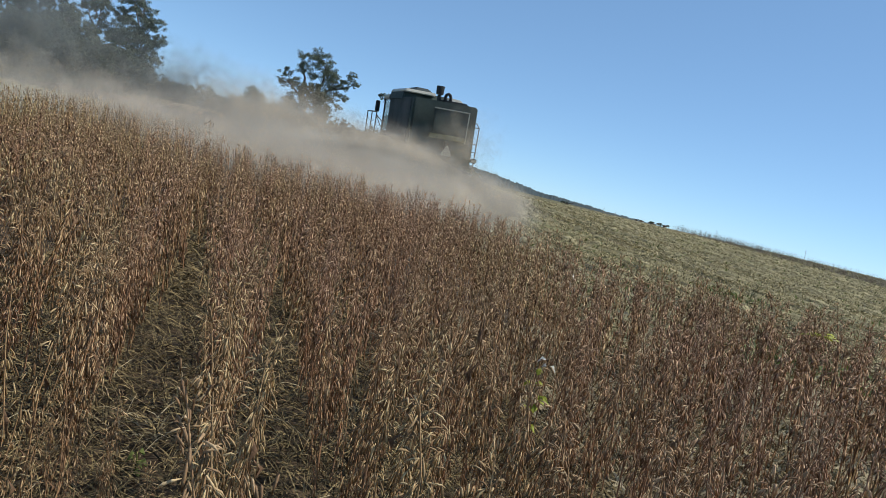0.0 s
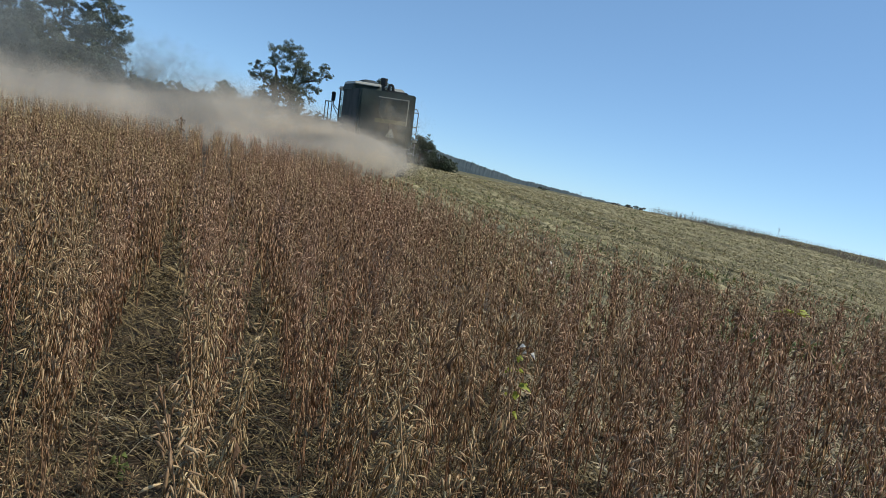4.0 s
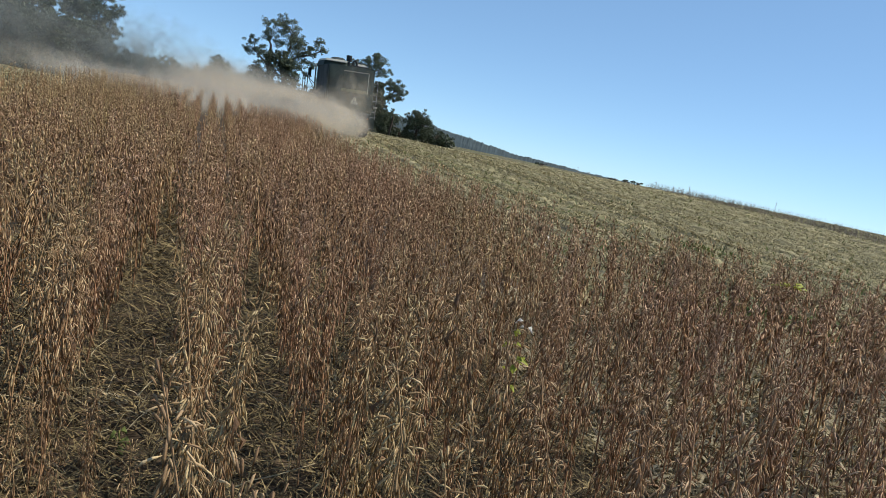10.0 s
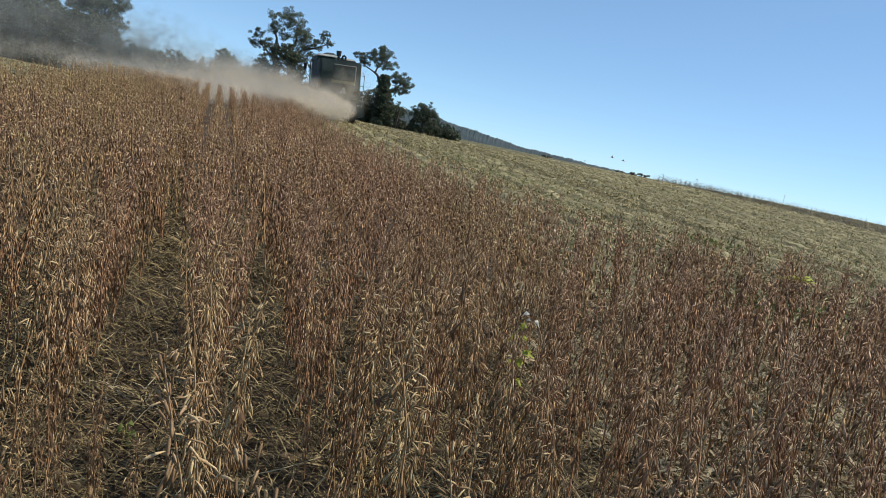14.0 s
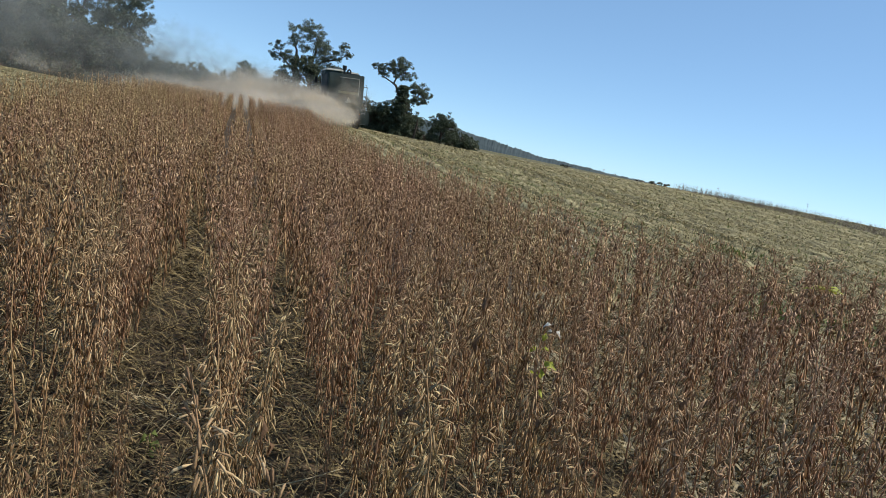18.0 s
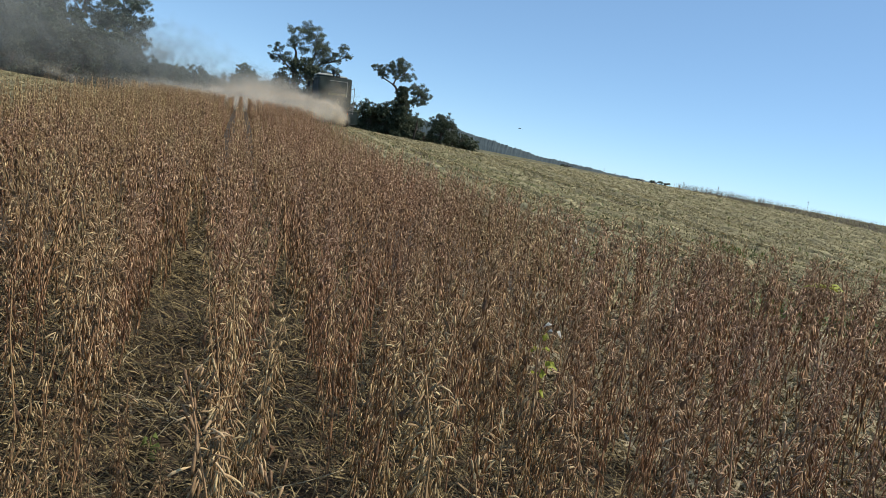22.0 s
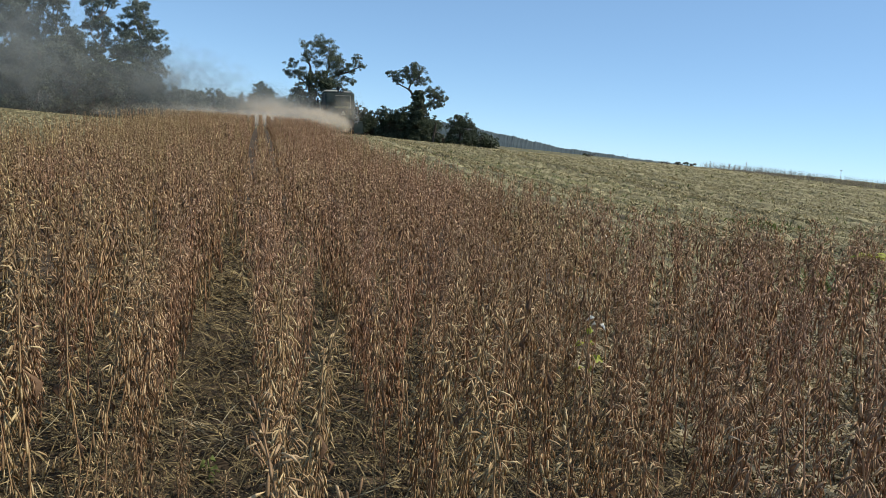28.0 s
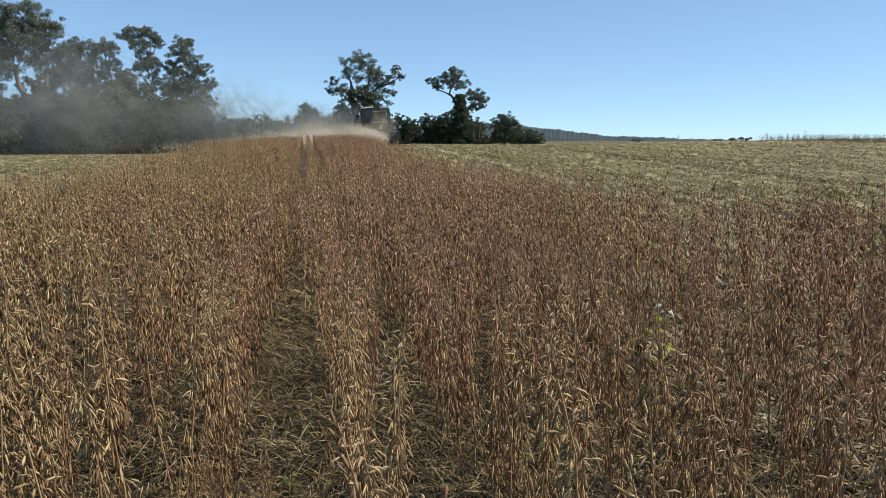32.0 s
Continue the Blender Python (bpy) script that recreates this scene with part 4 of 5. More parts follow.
RUBBER = surface("tyre_rubber", (0.02, 0.018, 0.016), (0.07, 0.06, 0.048), 0.9, 4, 40, 0.3)
RIM = surface("yellow_rim", (0.30, 0.24, 0.04), (0.48, 0.38, 0.08), 0.5, 4, 40, 0.1)
ORANGE = surface("orange_reflector", (0.55, 0.14, 0.02), (0.75, 0.22, 0.04), 0.3, 5, 40, 0.0)
STEEL = surface("worn_steel", (0.20, 0.19, 0.18), (0.38, 0.37, 0.35), 0.45, 4, 40, 0.1, metal=0.7)
GLASS = bpy.data.materials.new("cab_glass")
GLASS.use_nodes = True
gb = GLASS.node_tree.nodes["Principled BSDF"]
gb.inputs["Base Color"].default_value, gb.inputs["Roughness"].default_value, gb.inputs["Transmission Weight"].default_value = (0.5, 0.6, 0.58, 1), 0.03, 0.9

combine = new("combine_harvester")
tagged(combine, "dusty dark green combine harvester driving off through the crop", "combine harvester")
combine.matrix_basis = combine_at(0)


def block(x0, x1, y0, y1, z0, z1, bev=0.04, taper=None):
    """A box with rounded edges; taper moves the top's edges in: (x low, x high, y low, y high)."""
    bm = bmesh.new()
    bmesh.ops.create_cube(bm, size=1)
    for v in bm.verts:
        top = v.co.z > 0
        x, y = (x1 if v.co.x > 0 else x0), (y1 if v.co.y > 0 else y0)
        if taper and top:
            x += -taper[1] if v.co.x > 0 else taper[0]
            y += -taper[3] if v.co.y > 0 else taper[2]
        v.co = (x, y, z1 if top else z0)
    if bev:
        bmesh.ops.bevel(bm, geom=bm.edges[:], offset=bev, segments=2, affect="EDGES")
    return bm


def rod(points, r, sides=8):
    """A pipe along points, with closed ends."""
    bm = bmesh.new()
    v, f = tube(points, [r] * len(points), sides)
    vs = [bm.verts.new(q) for q in v]
    for t in f:
        bm.faces.new([vs[i] for i in t])
    bm.faces.new(vs[:sides][::-1]), bm.faces.new(vs[-sides:])
    bm.normal_update()
    return bm


def drum(rad, x0, x1, sides=28, hollow=0.0, bev=0.0):
    """A cylinder across the machine, about its own axle."""
    bm = bmesh.new()
    bmesh.ops.create_cone(bm, cap_ends=True, segments=sides, radius1=rad, radius2=rad, depth=x1 - x0, matrix=Matrix.Translation(((x0 + x1) / 2, 0, 0)) @ Matrix.Rotation(math.pi / 2, 4, "Y"))
    if bev:
        bmesh.ops.bevel(bm, geom=[e for e in bm.edges if len(e.link_faces) == 2 and e.calc_face_angle(0) > 1], offset=bev, segments=2, affect="EDGES")
    return bm


WHEELS = []


def wheel(x, y, rad, wide):
    """A lugged tyre on a dished rim, turning about its axle."""
    w = part("wheel", drum(rad * 0.22, x - wide * 0.56, x + wide * 0.56, 14), DARK, combine, "wheel with a lugged tyre")
    for v in w.data.vertices:
        v.co.x -= x
    w.matrix_basis = Matrix.Translation((x, y, rad))
    part("tyre", drum(rad * 0.95, -wide / 2, wide / 2, 32, bev=0.06 * rad), RUBBER, w)
    part("rim", drum(rad * 0.52, -wide * 0.52, wide * 0.52, 24, bev=0.03), RIM, w)
    lug = bmesh.new()
    for i in range(18):
        for sg in (-1, 1):
            m = Matrix.Rotation(2 * math.pi * (i + 0.25 * sg) / 18, 4, "X") @ Matrix.Translation((sg * wide * 0.24, 0, rad * 0.955)) @ Matrix.Rotation(sg * 0.6, 4, "Z") @ Matrix.Diagonal((wide * 0.5, rad * 0.07, rad * 0.09, 1))
            bmesh.ops.create_cube(lug, size=1, matrix=m)
    part("lug", lug, RUBBER, w, "worn rubber lugs")
    WHEELS.append((w, rad))


# body: straw hood at the back, grain tank over it, cab in front
part("hood", block(-1.15, 1.17, 0.0, 2.2, 1.25, 3.42, 0.06, (0.0, 0.02, 0.10, 0.0)), GREEN, combine)
part("side_panel", block(-1.17, -1.12, 0.4, 4.0, 1.35, 3.40, 0.02), GREY_SIDE, combine, "dusty grey-green side panel")
part("side_panel", block(1.13, 1.18, 0.3, 4.0, 1.35, 3.40, 0.02), GREEN, combine)
part("rear_panel", block(-0.42, 0.80, -0.05, 0.02, 2.38, 3.16, 0.03), GREEN, combine)
part("trim", block(-0.44, 0.84, -0.075, -0.045, 3.16, 3.20, 0.008), PALE_TRIM, combine, "pale edge strip")
part("trim", block(0.80, 0.84, -0.075, -0.045, 2.12, 3.155, 0.008), PALE_TRIM, combine, "pale edge strip")
part("band", block(-0.50, 0.795, -0.08, 0.0, 2.17, 2.33, 0.02), YELLOW_BAND, combine, "dull yellow band")
part("straw_spreader", block(-0.85, 0.95, -0.45, 0.6, 0.72, 1.27, 0.05, (0.0, 0.0, 0.4, 0.0)), DARK, combine)
for sx in (-0.55, 0.55):
    part("spreader_disc", (lambda bm: (bmesh.ops.create_cone(bm, cap_ends=True, segments=20, radius1=0.34, radius2=0.30, depth=0.08, matrix=Matrix.Translation((sx, -0.35, 0.62))), bm)[1])(bmesh.new()), DARK, combine)
part("lower_body", block(-0.95, 1.0, 0.6, 4.4, 0.75, 1.4, 0.06), DARK, combine)
tri = bmesh.new()
pts = [(-0.02, 1.62), (0.42, 1.62), (0.20, 2.02)]
fr = [tri.verts.new((x, -0.10, z)) for x, z in pts]
bk = [tri.verts.new((x, -0.08, z)) for x, z in pts]
tri.faces.new(fr), tri.faces.new(bk[::-1])
for i in range(3):
    tri.faces.new((fr[i], bk[i], bk[(i + 1) % 3], fr[(i + 1) % 3]))
bmesh.ops.bevel(tri, geom=[e for e in tri.edges if abs(e.verts[0].co.y - e.verts[1].co.y) > 0.01], offset=0.03, segments=2, affect="EDGES")
bmesh.ops.recalc_face_normals(tri, faces=tri.faces[:])
part("warning_triangle", tri, PALE_TRIM, combine, "faded slow-vehicle triangle")
part("bracket", block(0.12, 0.28, -0.08, 0.05, 1.55, 2.10, 0.01), DARK, combine)
tank = part("grain_tank", block(-1.22, 1.18, 1.7, 4.3, 3.30, 3.66, 0.05, (0.10, 0.12, 0.25, 0.1)), GREEN, combine)
part("tank_rim", block(-1.16, 0.02, 1.72, 4.2, 3.61, 3.73, 0.03, (0.06, 0.0, 0.05, 0.05)), CREAM, tank, "sunlit cream tank lid")
part("tank_rim", block(0.42, 1.06, 1.5, 2.6, 3.50, 3.64, 0.03, (0.0, 0.15, 0.05, 0.05)), CREAM, tank, "sunlit cream tank lid")
part("tank_cover", block(-0.70, 0.12, 2.4, 3.9, 3.68, 3.88, 0.05, (0.15, 0.15, 0.2, 0.2)), GREY_SIDE, tank)
part("air_intake", rod([(-0.06, 1.0, 3.35), (-0.06, 1.0, 3.66)], 0.07, 14), DARK, combine, "dark air intake pipe")
part("intake_cap", (lambda bm: (bmesh.ops.create_cone(bm, cap_ends=True, segments=20, radius1=0.13, radius2=0.15, depth=0.30, matrix=Matrix.Translation((-0.06, 1.0, 3.82))), bmesh.ops.bevel(bm, geom=bm.edges[:], offset=0.02, segments=2, affect="EDGES"), bm)[2])(bmesh.new()), DARK, combine)
part("exhaust_pipe", rod([(0.14, 0.9, 3.35), (0.14, 0.9, 3.62), (0.17, 0.9, 3.70), (0.24, 0.9, 3.74), (0.31, 0.9, 3.70), (0.34, 0.9, 3.62), (0.34, 0.9, 3.38)], 0.055, 12), DARK, combine, "bent black exhaust pipe", smooth=True)
part("engine_box", block(0.0, 0.9, 0.5, 1.5, 3.38, 3.50, 0.04), DARK, combine)
# cab
cab = part("cab", block(-1.05, 0.75, 4.35, 5.75, 1.75, 2.1, 0.05), GREEN, combine)
part("cab_roof", block(-1.12, 0.82, 4.3, 5.95, 3.34, 3.52, 0.07), CREAM, cab)
for x in (-1.02, 0.70):
    for y in (4.38, 5.68):
        part("pillar", block(x - 0.04, x + 0.04, y - 0.04, y + 0.04, 2.05, 3.38, 0.01), DARK, cab)
for x0, x1, y0, y1 in ((-1.03, -1.01, 4.45, 5.6), (0.69, 0.71, 4.45, 5.6), (-0.95, 0.65, 5.67, 5.69)):
    part("window", block(x0, x1, y0, y1, 2.12, 3.32, 0), GLASS, cab, "tinted cab window")
part("platform", block(-1.78, -1.08, 3.4, 5.6, 1.78, 1.86, 0.02), DARK, combine, "narrow steel cab platform")
for y in (3.5, 4.5, 5.5):
    part("platform_post", rod([(-1.72, y, 1.84), (-1.72, y, 2.75)], 0.022), DARK, combine)
part("platform_rail", rod([(-1.72, 3.5, 2.75), (-1.72, 5.5, 2.75)], 0.024), DARK, combine)
part("mirror_arm", rod([(-1.05, 5.3, 2.35), (-1.38, 5.25, 2.62), (-1.40, 5.25, 2.80)], 0.02), DARK, combine)
part("mirror_arm", rod([(-1.05, 5.3, 2.05), (-1.42, 5.25, 2.62)], 0.018), DARK, combine)
part("mirror", block(-1.50, -1.32, 5.2, 5.27, 2.78, 3.22, 0.025), DARK, combine, "long dark wing mirror")
part("work_lamp", block(-1.12, -0.90, 4.25, 4.33, 3.52, 3.66, 0.03), DARK, combine)
# rear ladder and its rail
for x in (1.22, 1.46):
    part("ladder_rail", rod([(x, 0.55, 0.95), (x, 0.55, 2.75), (x, 0.9, 2.9), (x, 1.2, 2.9)], 0.02), STEEL, combine)
for z in (1.05, 1.32, 1.60, 1.88, 2.16):
    part("rung", rod([(1.22, 0.55, z), (1.46, 0.55, z)], 0.018), STEEL, combine)
part("hand_rail", rod([(1.22, 0.55, 2.75), (1.46, 0.55, 2.75)], 0.02), STEEL, combine)
part("rear_lamp", block(1.28, 1.52, 0.38, 0.48, 1.50, 1.66, 0.03), DARK, combine)
part("lamp_lens", block(1.30, 1.50, 0.37, 0.385, 1.53, 1.63, 0.005), PALE_TRIM, combine)
part("reflector", block(0.86, 1.02, -0.03, 0.0, 0.92, 1.02, 0.01), ORANGE, combine, "orange reflector")
part("reflector", block(-1.02, -0.86, -0.03, 0.0, 0.92, 1.02, 0.01), ORANGE, combine, "orange reflector")
part("fender", block(0.80, 1.22, 0.1, 1.3, 1.10, 1.20, 0.03), GREEN, combine)
part("fender", block(-1.22, -0.80, 0.1, 1.3, 1.10, 1.20, 0.03), GREEN, combine)
part("rear_axle", rod([(-0.95, 0.75, 0.55), (0.95, 0.75, 0.55)], 0.09), DARK, combine)
part("front_axle", rod([(-1.1, 4.1, 0.85), (1.1, 4.1, 0.85)], 0.13), DARK, combine)
for x in (-0.95, 0.95):
    wheel(x, 0.75, 0.55, 0.36)
for x in (-1.12, 1.12):
    wheel(x, 4.1, 0.85, 0.55)
# cutting head
head = part("header", block(-2.75, 2.75, 6.3, 6.42, 0.22, 1.15, 0.03), GREEN, combine, "wide cutting header")
part("floor_plate", block(-2.75, 2.75, 6.4, 7.3, 0.18, 0.26, 0.02), STEEL, head)
part("auger", (lambda bm: bm)(rod([(-2.7, 6.75, 0.52), (2.7, 6.75, 0.52)], 0.24, 16)), STEEL, head)
for x in (-2.75, 2.75):
    part("divider", block(x - 0.06, x + 0.06, 6.3, 8.1, 0.15, 1.0, 0.03, (0, 0, 0, 1.2)), GREEN, head)
part("feeder_house", block(-0.55, 0.55, 4.9, 6.32, 0.55, 1.35, 0.05), GREEN, combine)
part("top_beam", rod([(-2.75, 6.4, 1.2), (2.75, 6.4, 1.2)], 0.07), GREEN, head)
REEL = part("reel", rod([(-2.6, 0, 0), (2.6, 0, 0)], 0.06), DARK, combine, "turning reel with tined bats")
REEL.matrix_basis = Matrix.Translation((0, 7.25, 1.12))
for i in range(6):
    an = i * math.pi / 3
    cy, cz = 0.5 * math.cos(an), 0.5 * math.sin(an)
    part("bat", rod([(-2.6, cy, cz), (2.6, cy, cz)], 0.025), STEEL, REEL)
    for x in (-2.5, 0, 2.5):
        part("spoke", rod([(x, 0, 0), (x, cy, cz)], 0.018, 5), STEEL, REEL)


scene.cycles.transparent_max_bounces = 128

# ---- dust thrown out behind the combine ----
def dust_material(name, share, lump, low=(0.80, 0.71, 0.565), high=(0.90, 0.81, 0.66)):
    """Fine dust: faint flecks that let most of the light past, thinning out to the cloud's rim and torn into wisps."""
    m = surface(name, low, high, 1.0, 3, 20, 0.0, "island", translucent=0.5, spec=0.0)
    t = m.node_tree
    n = t.nodes.new
    co, ball, rim, wisp, body, amount = n("ShaderNodeTexCoord"), n("ShaderNodeVectorMath"), n("ShaderNodeMapRange"), n("ShaderNodeTexNoise"), n("ShaderNodeMapRange"), n("ShaderNodeMath")
    ball.operation, ball.inputs[1].default_value = "DISTANCE", (0.5, 0.5, 0.5)
    t.links.new(co.outputs["Generated"], ball.inputs[0])
    rim.interpolation_type = "SMOOTHSTEP"
    rim.inputs["From Min"].default_value, rim.inputs["From Max"].default_value = 0.50, 0.05
    t.links.new(ball.outputs["Value"], rim.inputs["Value"])
    wisp.inputs["Scale"].default_value, wisp.inputs["Detail"].default_value = lump, 3
    t.links.new(co.outputs["Object"], wisp.inputs[0])
    body.inputs["From Min"].default_value, body.inputs["From Max"].default_value = 0.35, 0.65
    body.inputs["To Min"].default_value, body.inputs["To Max"].default_value = share * 0.35, share * 1.5
    t.links.new(wisp.outputs[0], body.inputs["Value"])
    amount.operation = "MULTIPLY"
    t.links.new(rim.outputs[0], amount.inputs[0]), t.links.new(body.outputs[0], amount.inputs[1])
    veil, thin = n("ShaderNodeBsdfTransparent"), n("ShaderNodeMixShader")
    last = t.nodes["Material Output"].inputs[0].links[0].from_socket
    t.links.new(amount.outputs[0], thin.inputs[0])
    t.links.new(veil.outputs[0], thin.inputs[1]), t.links.new(last, thin.inputs[2])
    t.links.new(thin.outputs[0], t.nodes["Material Output"].inputs[0])
    return m


DUST, HAZE = dust_material("dust", 0.10, 1.3), dust_material("dust_haze", 0.03, 0.5)
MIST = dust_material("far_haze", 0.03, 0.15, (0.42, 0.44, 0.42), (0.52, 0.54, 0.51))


def puff(radii, depth, grain, share, seed):
    """A loose ball of flecks, as many as the wanted thickness takes."""
    r = np.random.default_rng(seed)
    m = int(depth * math.pi * radii[0] * radii[2] / (0.26 * grain ** 2 * share * 0.35))
    q = r.normal(0, 1, (m, 3))
    q *= r.random((m, 1)) ** 0.45 / np.linalg.norm(q, axis=1)[:, None]
    q = q * radii
    a0, b0 = r.normal(0, 1, (m, 3)), r.normal(0, 1, (m, 3))
    a0 /= np.linalg.norm(a0, axis=1)[:, None]
    b0 -= a0 * (a0 * b0).sum(1)[:, None]
    b0 /= np.linalg.norm(b0, axis=1)[:, None]
    g = (grain * r.uniform(0.6, 1.4, (m, 1)))
    v = np.stack([q + a0 * g * 0.62, q - a0 * g * 0.31 + b0 * g * 0.54, q - a0 * g * 0.31 - b0 * g * 0.54], 1).reshape(-1, 3)
    return v, np.arange(m * 3).reshape(-1, 3)


# offset from the combine's tail (right, forward, up), size, thickness, whether fresh
PUFFS = ((-0.1, -1.0, 0.7, (0.9, 1.0, 0.6), 1.0, 1), (-1.2, -1.5, 0.9, (1.5, 1.3, 0.8), 1.3, 1), (-2.8, -2.0, 1.0, (2.2, 1.7, 0.85), 1.0, 1), (-5.0, -2.4, 1.0, (3.0, 2.2, 0.8), 0.38, 1),
    (-8.0, -2.4, 0.75, (4.0, 2.6, 0.75), 0.26, 0), (-12.0, -1.8, 0.65, (5.0, 3.0, 0.75), 0.12, 0), (-17.0, -1.0, 0.55, (5.5, 3.5, 0.7), 0.06, 0), (-5.5, -5.5, 0.75, (3.4, 2.6, 0.65), 0.42, 0), (-10.0, -5.5, 0.6, (4.5, 3.0, 0.65), 0.18, 0), (-6.5, -8.5, 0.65, (3.6, 2.6, 0.6), 0.16, 0), (-1.4, -3.6, 0.75, (1.9, 2.0, 0.65), 0.5, 1), (-2.8, -5.2, 0.8, (2.8, 2.4, 0.7), 0.7, 0),
    (-3.0, 0.4, 1.3, (2.4, 2.0, 1.1), 0.40, 0), (-1.7, -2.3, 1.1, (2.4, 1.6, 1.1), 0.40, 0), (-6.0, 0.6, 1.5, (4.4, 2.6, 1.4), 0.26, 0), (0.1, -0.9, 2.0, (1.7, 0.5, 1.6), 0.10, 0))
# older dust over the beans (x, y, up, size, thickness), which the wind takes away to the side
DRIFT = ((6.6, 18.4, 0.7, (1.9, 2.2, 0.8), 0.9), (4.4, 14.0, 0.9, (2.6, 3.2, 0.7), 0.4), (2.4, 11.5, 0.85, (2.8, 2.8, 0.65), 0.4), (0.2, 13.0, 0.9, (3.2, 3.2, 0.7), 0.25), (-2.5, 16.5, 1.0, (4.0, 3.6, 0.75), 0.12), (-6.5, 21.0, 1.1, (5.0, 4.0, 0.8), 0.08))
CLOUDS, DRIFTS, BANKS = [], [], []
for i, (ox, oy, oz, radii, depth, thick) in enumerate(PUFFS):
    c = soup("dust_cloud", *puff(np.array(radii), depth, 0.34 if thick else 0.7, 0.10 if thick else 0.03, 300 + i), DUST if thick else HAZE)
    tagged(c, "drifting cloud of pale brown harvest dust", "dust", "dust behind the harvester", "stuff")
    CLOUDS.append((c, ox, oy, oz))
for i, (x, y, oz, radii, depth) in enumerate(DRIFT):
    c = soup("dust_cloud", *puff(np.array(radii), depth, 0.6, 0.03, 340 + i), HAZE)
    tagged(c, "thin drifting bank of pale harvest dust", "dust", "dust behind the harvester", "stuff")
    DRIFTS.append((c, x, y, oz))


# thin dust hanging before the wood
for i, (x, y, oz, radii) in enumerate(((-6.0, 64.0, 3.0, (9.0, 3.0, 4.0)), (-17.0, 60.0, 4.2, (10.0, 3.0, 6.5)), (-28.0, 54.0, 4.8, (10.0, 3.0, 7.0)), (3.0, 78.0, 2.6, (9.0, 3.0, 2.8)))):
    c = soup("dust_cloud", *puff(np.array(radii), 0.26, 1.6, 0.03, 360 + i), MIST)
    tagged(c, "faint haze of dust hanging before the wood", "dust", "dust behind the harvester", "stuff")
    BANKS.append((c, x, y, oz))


def cloud_at(i, ox, oy, oz, t):
    """The plume keeps its shape behind the machine while each puff churns and sways."""
    x, y = TRACK_X + ox + 0.25 * math.sin(0.9 * t + i), rear_y(t) + oy + 0.3 * math.sin(0.7 * t + 2 * i)
    return pose(x, y, float(height(max(x, -9), y)) + oz + 0.12 * math.sin(1.1 * t + i), 5 * math.sin(0.5 * t + i), 7 * math.sin(0.4 * t + 2 * i), 9 * math.sin(0.35 * t + i))


def drift_at(i, x, y, oz, t):
    """Carried off by the wind from the right, rising a little."""
    x1, y1 = x - 1.7 * t, y + 0.8 * t
    return pose(x1, y1, float(height(max(x1, -9), y1)) + oz + 0.05 * t, 6 * math.sin(0.4 * t + i), 6 * math.sin(0.5 * t + i), 1.5 * t)


# ---- single plants in and beyond the crop ----
def leafy(name, x, y, tall, leaves, material, label, seed, size=0.06, low=0.35, stem=STEM):
    """A live plant: a stem with broad three-lobed leaves, each a mesh of its own."""
    r = np.random.default_rng(seed)
    base = new(name)
    base.matrix_basis = Matrix.Translation((x, y, float(height(x, y)) - 0.01))
    soup("stem", *tube([(0, 0, 0), (0.01, 0.01, tall * 0.5), (0, 0.02, tall)], (0.005, 0.004, 0.002), 5), stem, base)
    for i in range(leaves):
        z, an = tall * r.uniform(low, 1.0), r.uniform(0, 6.28)
        d, s = np.array([math.cos(an), math.sin(an), 0]), np.array([-math.sin(an), math.cos(an), 0])
        a0 = np.array([0, 0.01, z])
        g = size * r.uniform(0.7, 1.2)
        c = a0 + d * g * 0.7 + [0, 0, 0.02]
        v = [c - d * 0.004, c + d * g * 0.6 + s * g * 0.55 - [0, 0, 0.012], c + d * g * 1.3 - [0, 0, 0.03], c + d * g * 0.6 - s * g * 0.55 - [0, 0, 0.012], c + d * g * 0.6 + [0, 0, 0.01]]
        o = soup("leaf", v, [(0, 1, 4), (1, 2, 4), (4, 2, 3), (0, 4, 3)], material, base)
        if i == 0:
            part_stalk = tube([a0, c], (0.0018, 0.0014), 3)
            soup("leaf_stalk", *part_stalk, stem, base)
    return tagged(base, label, "plant")


leafy("soybean_plant", 1.62, 2.92, 0.50, 8, YELLOW, "late soybean plant with yellow-green leaves", 501, 0.038)
leafy("soybean_plant", 4.55, 4.02, 0.84, 8, YELLOW, "late soybean plant with bright yellow leaves", 502, 0.066, 0.93)
leafy("weed", 1.64, 2.90, 0.56, 3, WHITE_LEAF, "weed with pale bleached leaves", 503, 0.027, 0.85)
leafy("weed", 2.65, 4.75, 0.80, 2, WHITE_LEAF, "weed with pale bleached leaves", 504, 0.024, 0.9)
for i, (x, y) in enumerate(((-0.15, 2.45), (-1.4, 2.2))):
    leafy("weed", x, y, 0.10, 6, WEED, "small green weed on the soil between rows", 510 + i, 0.022, 0.1, WEED)
r = np.random.default_rng(41)
straws(220, lambda q, n: q.normal(12.3, 0.5, n), lambda q, n: q.normal(13.6, 0.5, n), 42, 0.13, 0.02, 1.2, WEED, "weed_patch", "bright green weed patch in the stubble")
straws(500, lambda q, n: q.normal(6.9, 0.6, n), lambda q, n: q.normal(6.6, 0.4, n), 43, 0.14, 0.02, 1.2, WEED, "weed_patch", "green weed patch at the crop corner")


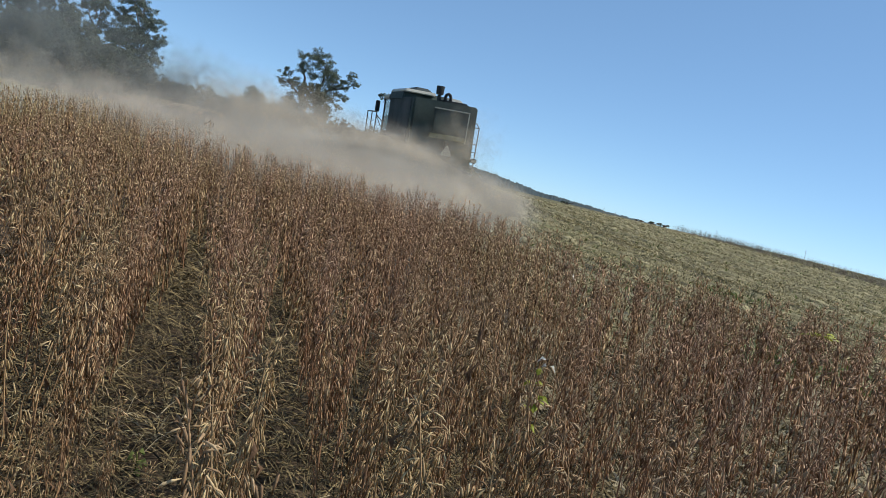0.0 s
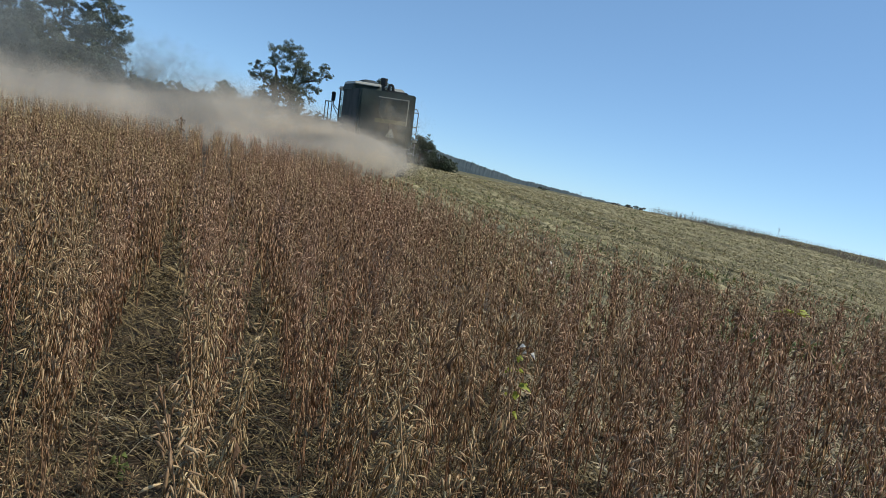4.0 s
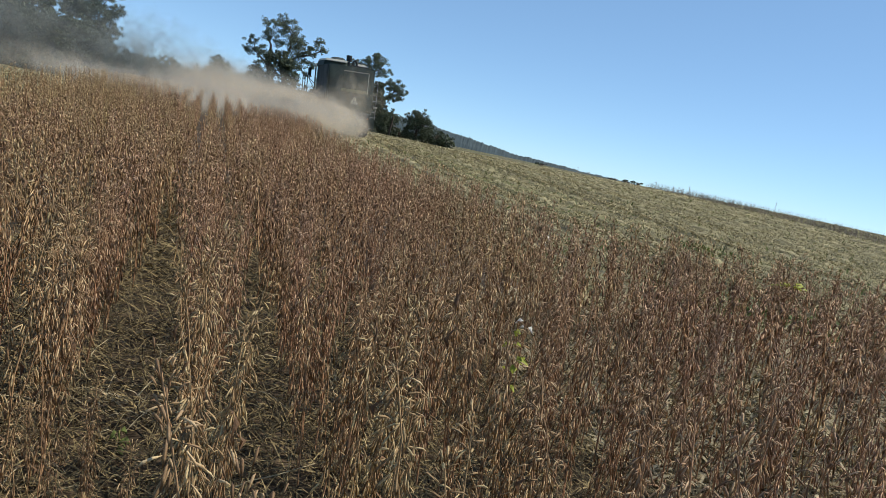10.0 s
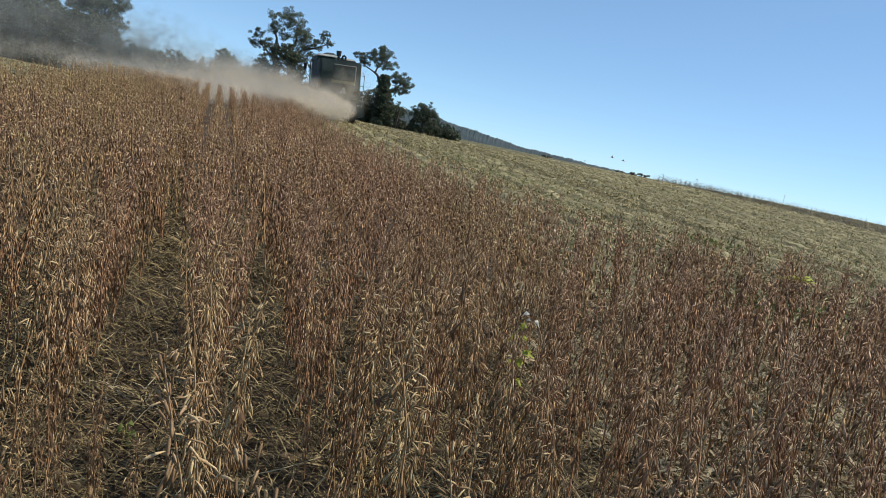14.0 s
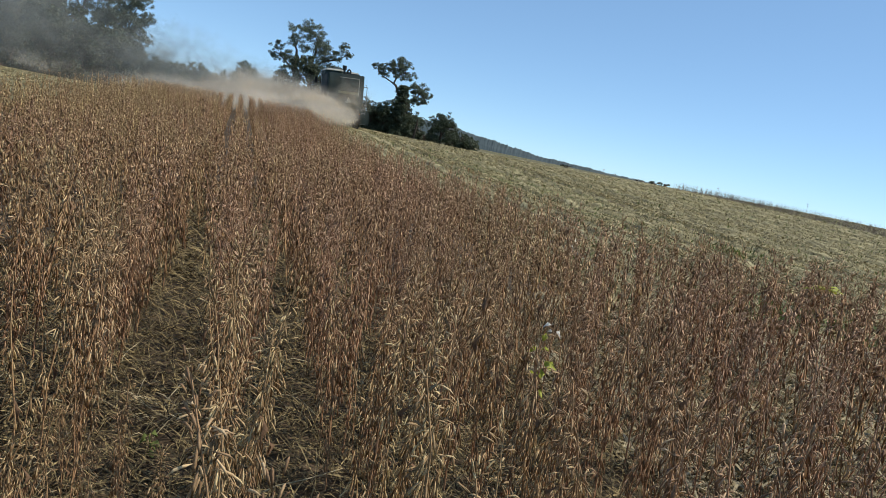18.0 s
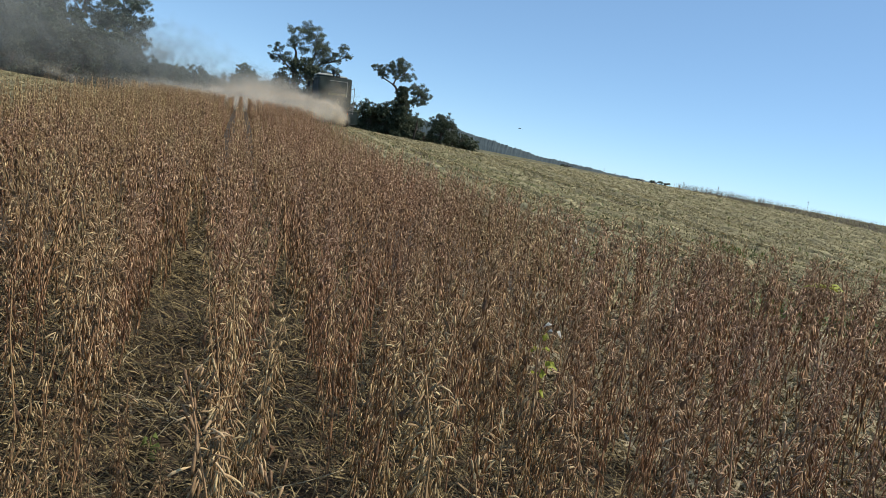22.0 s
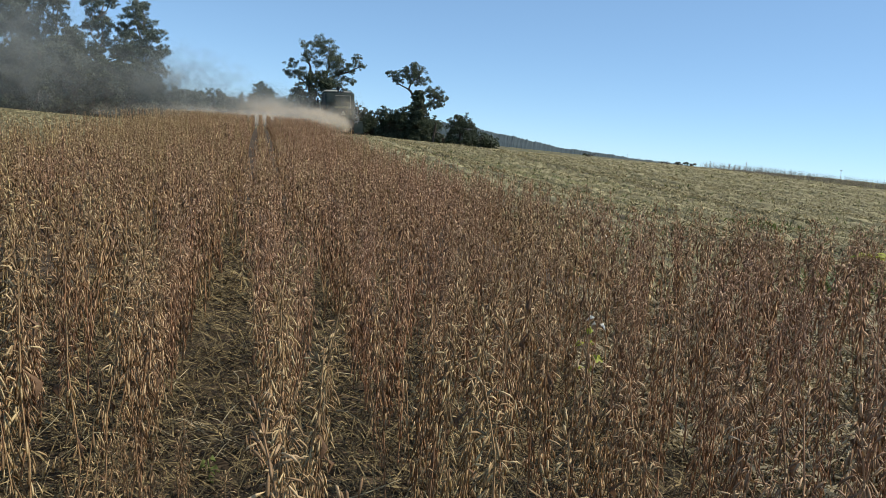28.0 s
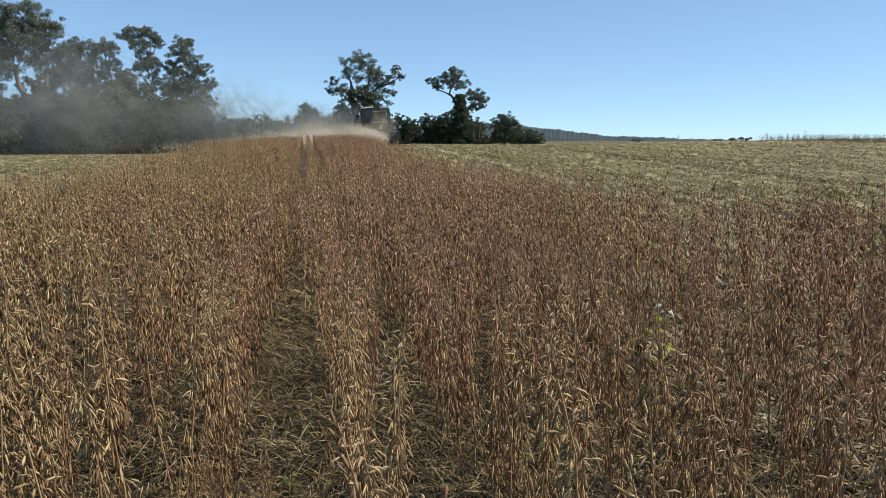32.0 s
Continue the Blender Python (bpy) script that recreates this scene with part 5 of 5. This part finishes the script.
def tall_stalk(x, y, tall, seed, label):
    rr = np.random.default_rng(seed)
    base = new("weed_stalk")
    base.matrix_basis = Matrix.Translation((x, y, float(height(x, y)) - 0.02))
    soup("stem", *tube([(0, 0, 0), (0.02, 0, tall * 0.6), (-0.05, 0, tall)], (0.011, 0.009, 0.005), 5), STEM, base)
    soup("seed_head", *leaf_cloud(rr, [(-0.05, 0, tall - 0.08, 0.10), (-0.01, 0, tall - 0.25, 0.07)], 1500, 0.03), DEAD_LEAF, base)["kind"] = "stuff"
    return tagged(base, label, "weed")


tall_stalk(-0.62, 14.0, 1.2, 1, "tall dry weed stalk above the beans")
for i, (az, dd, tall) in enumerate(((30.6, 80, 0.8), (31.6, 78, 0.5), (37.0, 74, 0.8), (38.4, 76, 0.7), (39.6, 73, 1.0), (46.0, 70, 1.1))):
    g0 = bearing(az, dd)
    tall_stalk(g0[0], g0[1], tall, 20 + i, "lone dry weed stalk on the ridge")
for i, (az, dd, wide, tall) in enumerate(((34.8, 78, 1.6, 0.45), (35.6, 79, 1.0, 0.3), (33.5, 82, 1.4, 0.25), (27.5, 100, 2.0, 0.4))):
    thicket(bearing(az, dd), wide, tall, 560 + i, "low dark bush on the field's ridge", deep=1.0)


# ---- birds over the field ----
FEATHER = surface("dark_feathers", (0.02, 0.02, 0.022), (0.06, 0.06, 0.06), 0.7, 10, 90, 0.1)
PALE_FEATHER = surface("pale_feathers", (0.45, 0.45, 0.44), (0.7, 0.7, 0.68), 0.7, 10, 90, 0.1)
BIRDS = []


def bird(p0, t0, p1, t1, feather, label, seed):
    """A bird on a straight course through p0 at t0 and p1 at t1."""
    b = new("bird")
    t = np.linspace(-1, 1, 7)
    soup("body", *tube([(0, q * 0.13, 0.01 * math.cos(q * 2)) for q in t], 0.034 * np.sqrt(np.clip(1.02 - t ** 2, 0.02, 1)), 7), feather, b)
    soup("tail", [(-0.02, -0.12, 0), (0.02, -0.12, 0), (0.04, -0.22, 0), (-0.04, -0.22, 0), (0, -0.12, 0.008), (0, -0.21, 0.006)], [(0, 1, 4), (1, 2, 4), (2, 5, 4), (4, 5, 3), (0, 4, 3)], feather, b)
    wings = []
    for sg in (-1, 1):
        w = soup("wing", [(0, 0.05, 0), (0, -0.05, 0), (sg * 0.14, 0.06, 0.004), (sg * 0.14, -0.05, 0), (sg * 0.30, -0.04, 0), (0.0, 0.0, 0.012), (sg * 0.14, 0.0, 0.012)], [(0, 2, 6), (0, 6, 5), (5, 6, 3), (5, 3, 1), (2, 4, 6), (6, 4, 3)], feather, b)
        wings.append((w, sg))
    tagged(b, label, "bird")
    BIRDS.append((b, wings, np.array(p0), t0, np.array(p1), t1, seed))


bird((14.88, 28.33, 1.78), 12.4, (24.18, 20.95, 2.07), 13.6, FEATHER, "small dark bird flying low over the field", 0)
bird((38.43, 31.98, 4.18), 11.8, (30.37, 39.72, 2.81), 13.4, PALE_FEATHER, "pale bird gliding over the stubble", 1)
bird((38.41, 32.01, 3.14), 11.8, (32.85, 37.69, 2.64), 13.0, PALE_FEATHER, "pale bird gliding over the stubble", 2)
bird((37.39, 33.20, 2.98), 19.2, (32.71, 37.82, 3.16), 20.0, FEATHER, "small dark bird flying low over the field", 3)


def bird_at(p0, t0, p1, t1, t):
    v = (p1 - p0) / (t1 - t0)
    k = np.clip(t - t0, -9, 9)           # it comes from and settles in the far fields
    p = p0 + v * k
    p[2] = max(p0[2] + v[2] * np.clip(k, -1.0, 2.5), float(height(p[0], p[1])) + 0.6)
    return pose(p[0], p[1], p[2], 0, 0, math.degrees(math.atan2(-v[0], v[1])))


# ---- what moves ----
def motions():
    walk(combine, [(t, combine_at(t)) for t in np.arange(0, 32.01, 1.0)])
    for w, rad in WHEELS:
        at = w.matrix_basis.translation.copy()
        walk(w, [(t, pose(at.x, at.y, at.z, -math.degrees((rear_y(t) - rear_y(0)) / rad))) for t in np.arange(0, 32.01, 0.5)])
    walk(REEL, [(t, pose(0, 7.25, 1.12, -80 * t / 0.5)) for t in np.arange(0, 32.01, 0.5)])
    for i, (c, ox, oy, oz) in enumerate(CLOUDS):
        walk(c, [(t, cloud_at(i, ox, oy, oz, t)) for t in np.arange(0, 32.01, 1.0)])
    for i, (c, x, y, oz) in enumerate(DRIFTS):
        walk(c, [(t, drift_at(i, x, y, oz, t)) for t in np.arange(0, 32.01, 1.0)])
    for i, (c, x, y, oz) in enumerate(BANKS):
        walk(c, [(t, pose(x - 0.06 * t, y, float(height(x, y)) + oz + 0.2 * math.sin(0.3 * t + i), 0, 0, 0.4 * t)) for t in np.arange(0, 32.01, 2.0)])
    for b, wings, p0, t0, p1, t1, seed in BIRDS:
        walk(b, [(t, bird_at(p0, t0, p1, t1, t)) for t in np.arange(0, 32.01, 0.4)])
        for w, sg in wings:
            walk(w, [(t, pose(0, 0, 0, 0, sg * -30 * math.sin(9 * t + seed))) for t in np.arange(0, 32.01, 0.2)])


motions()
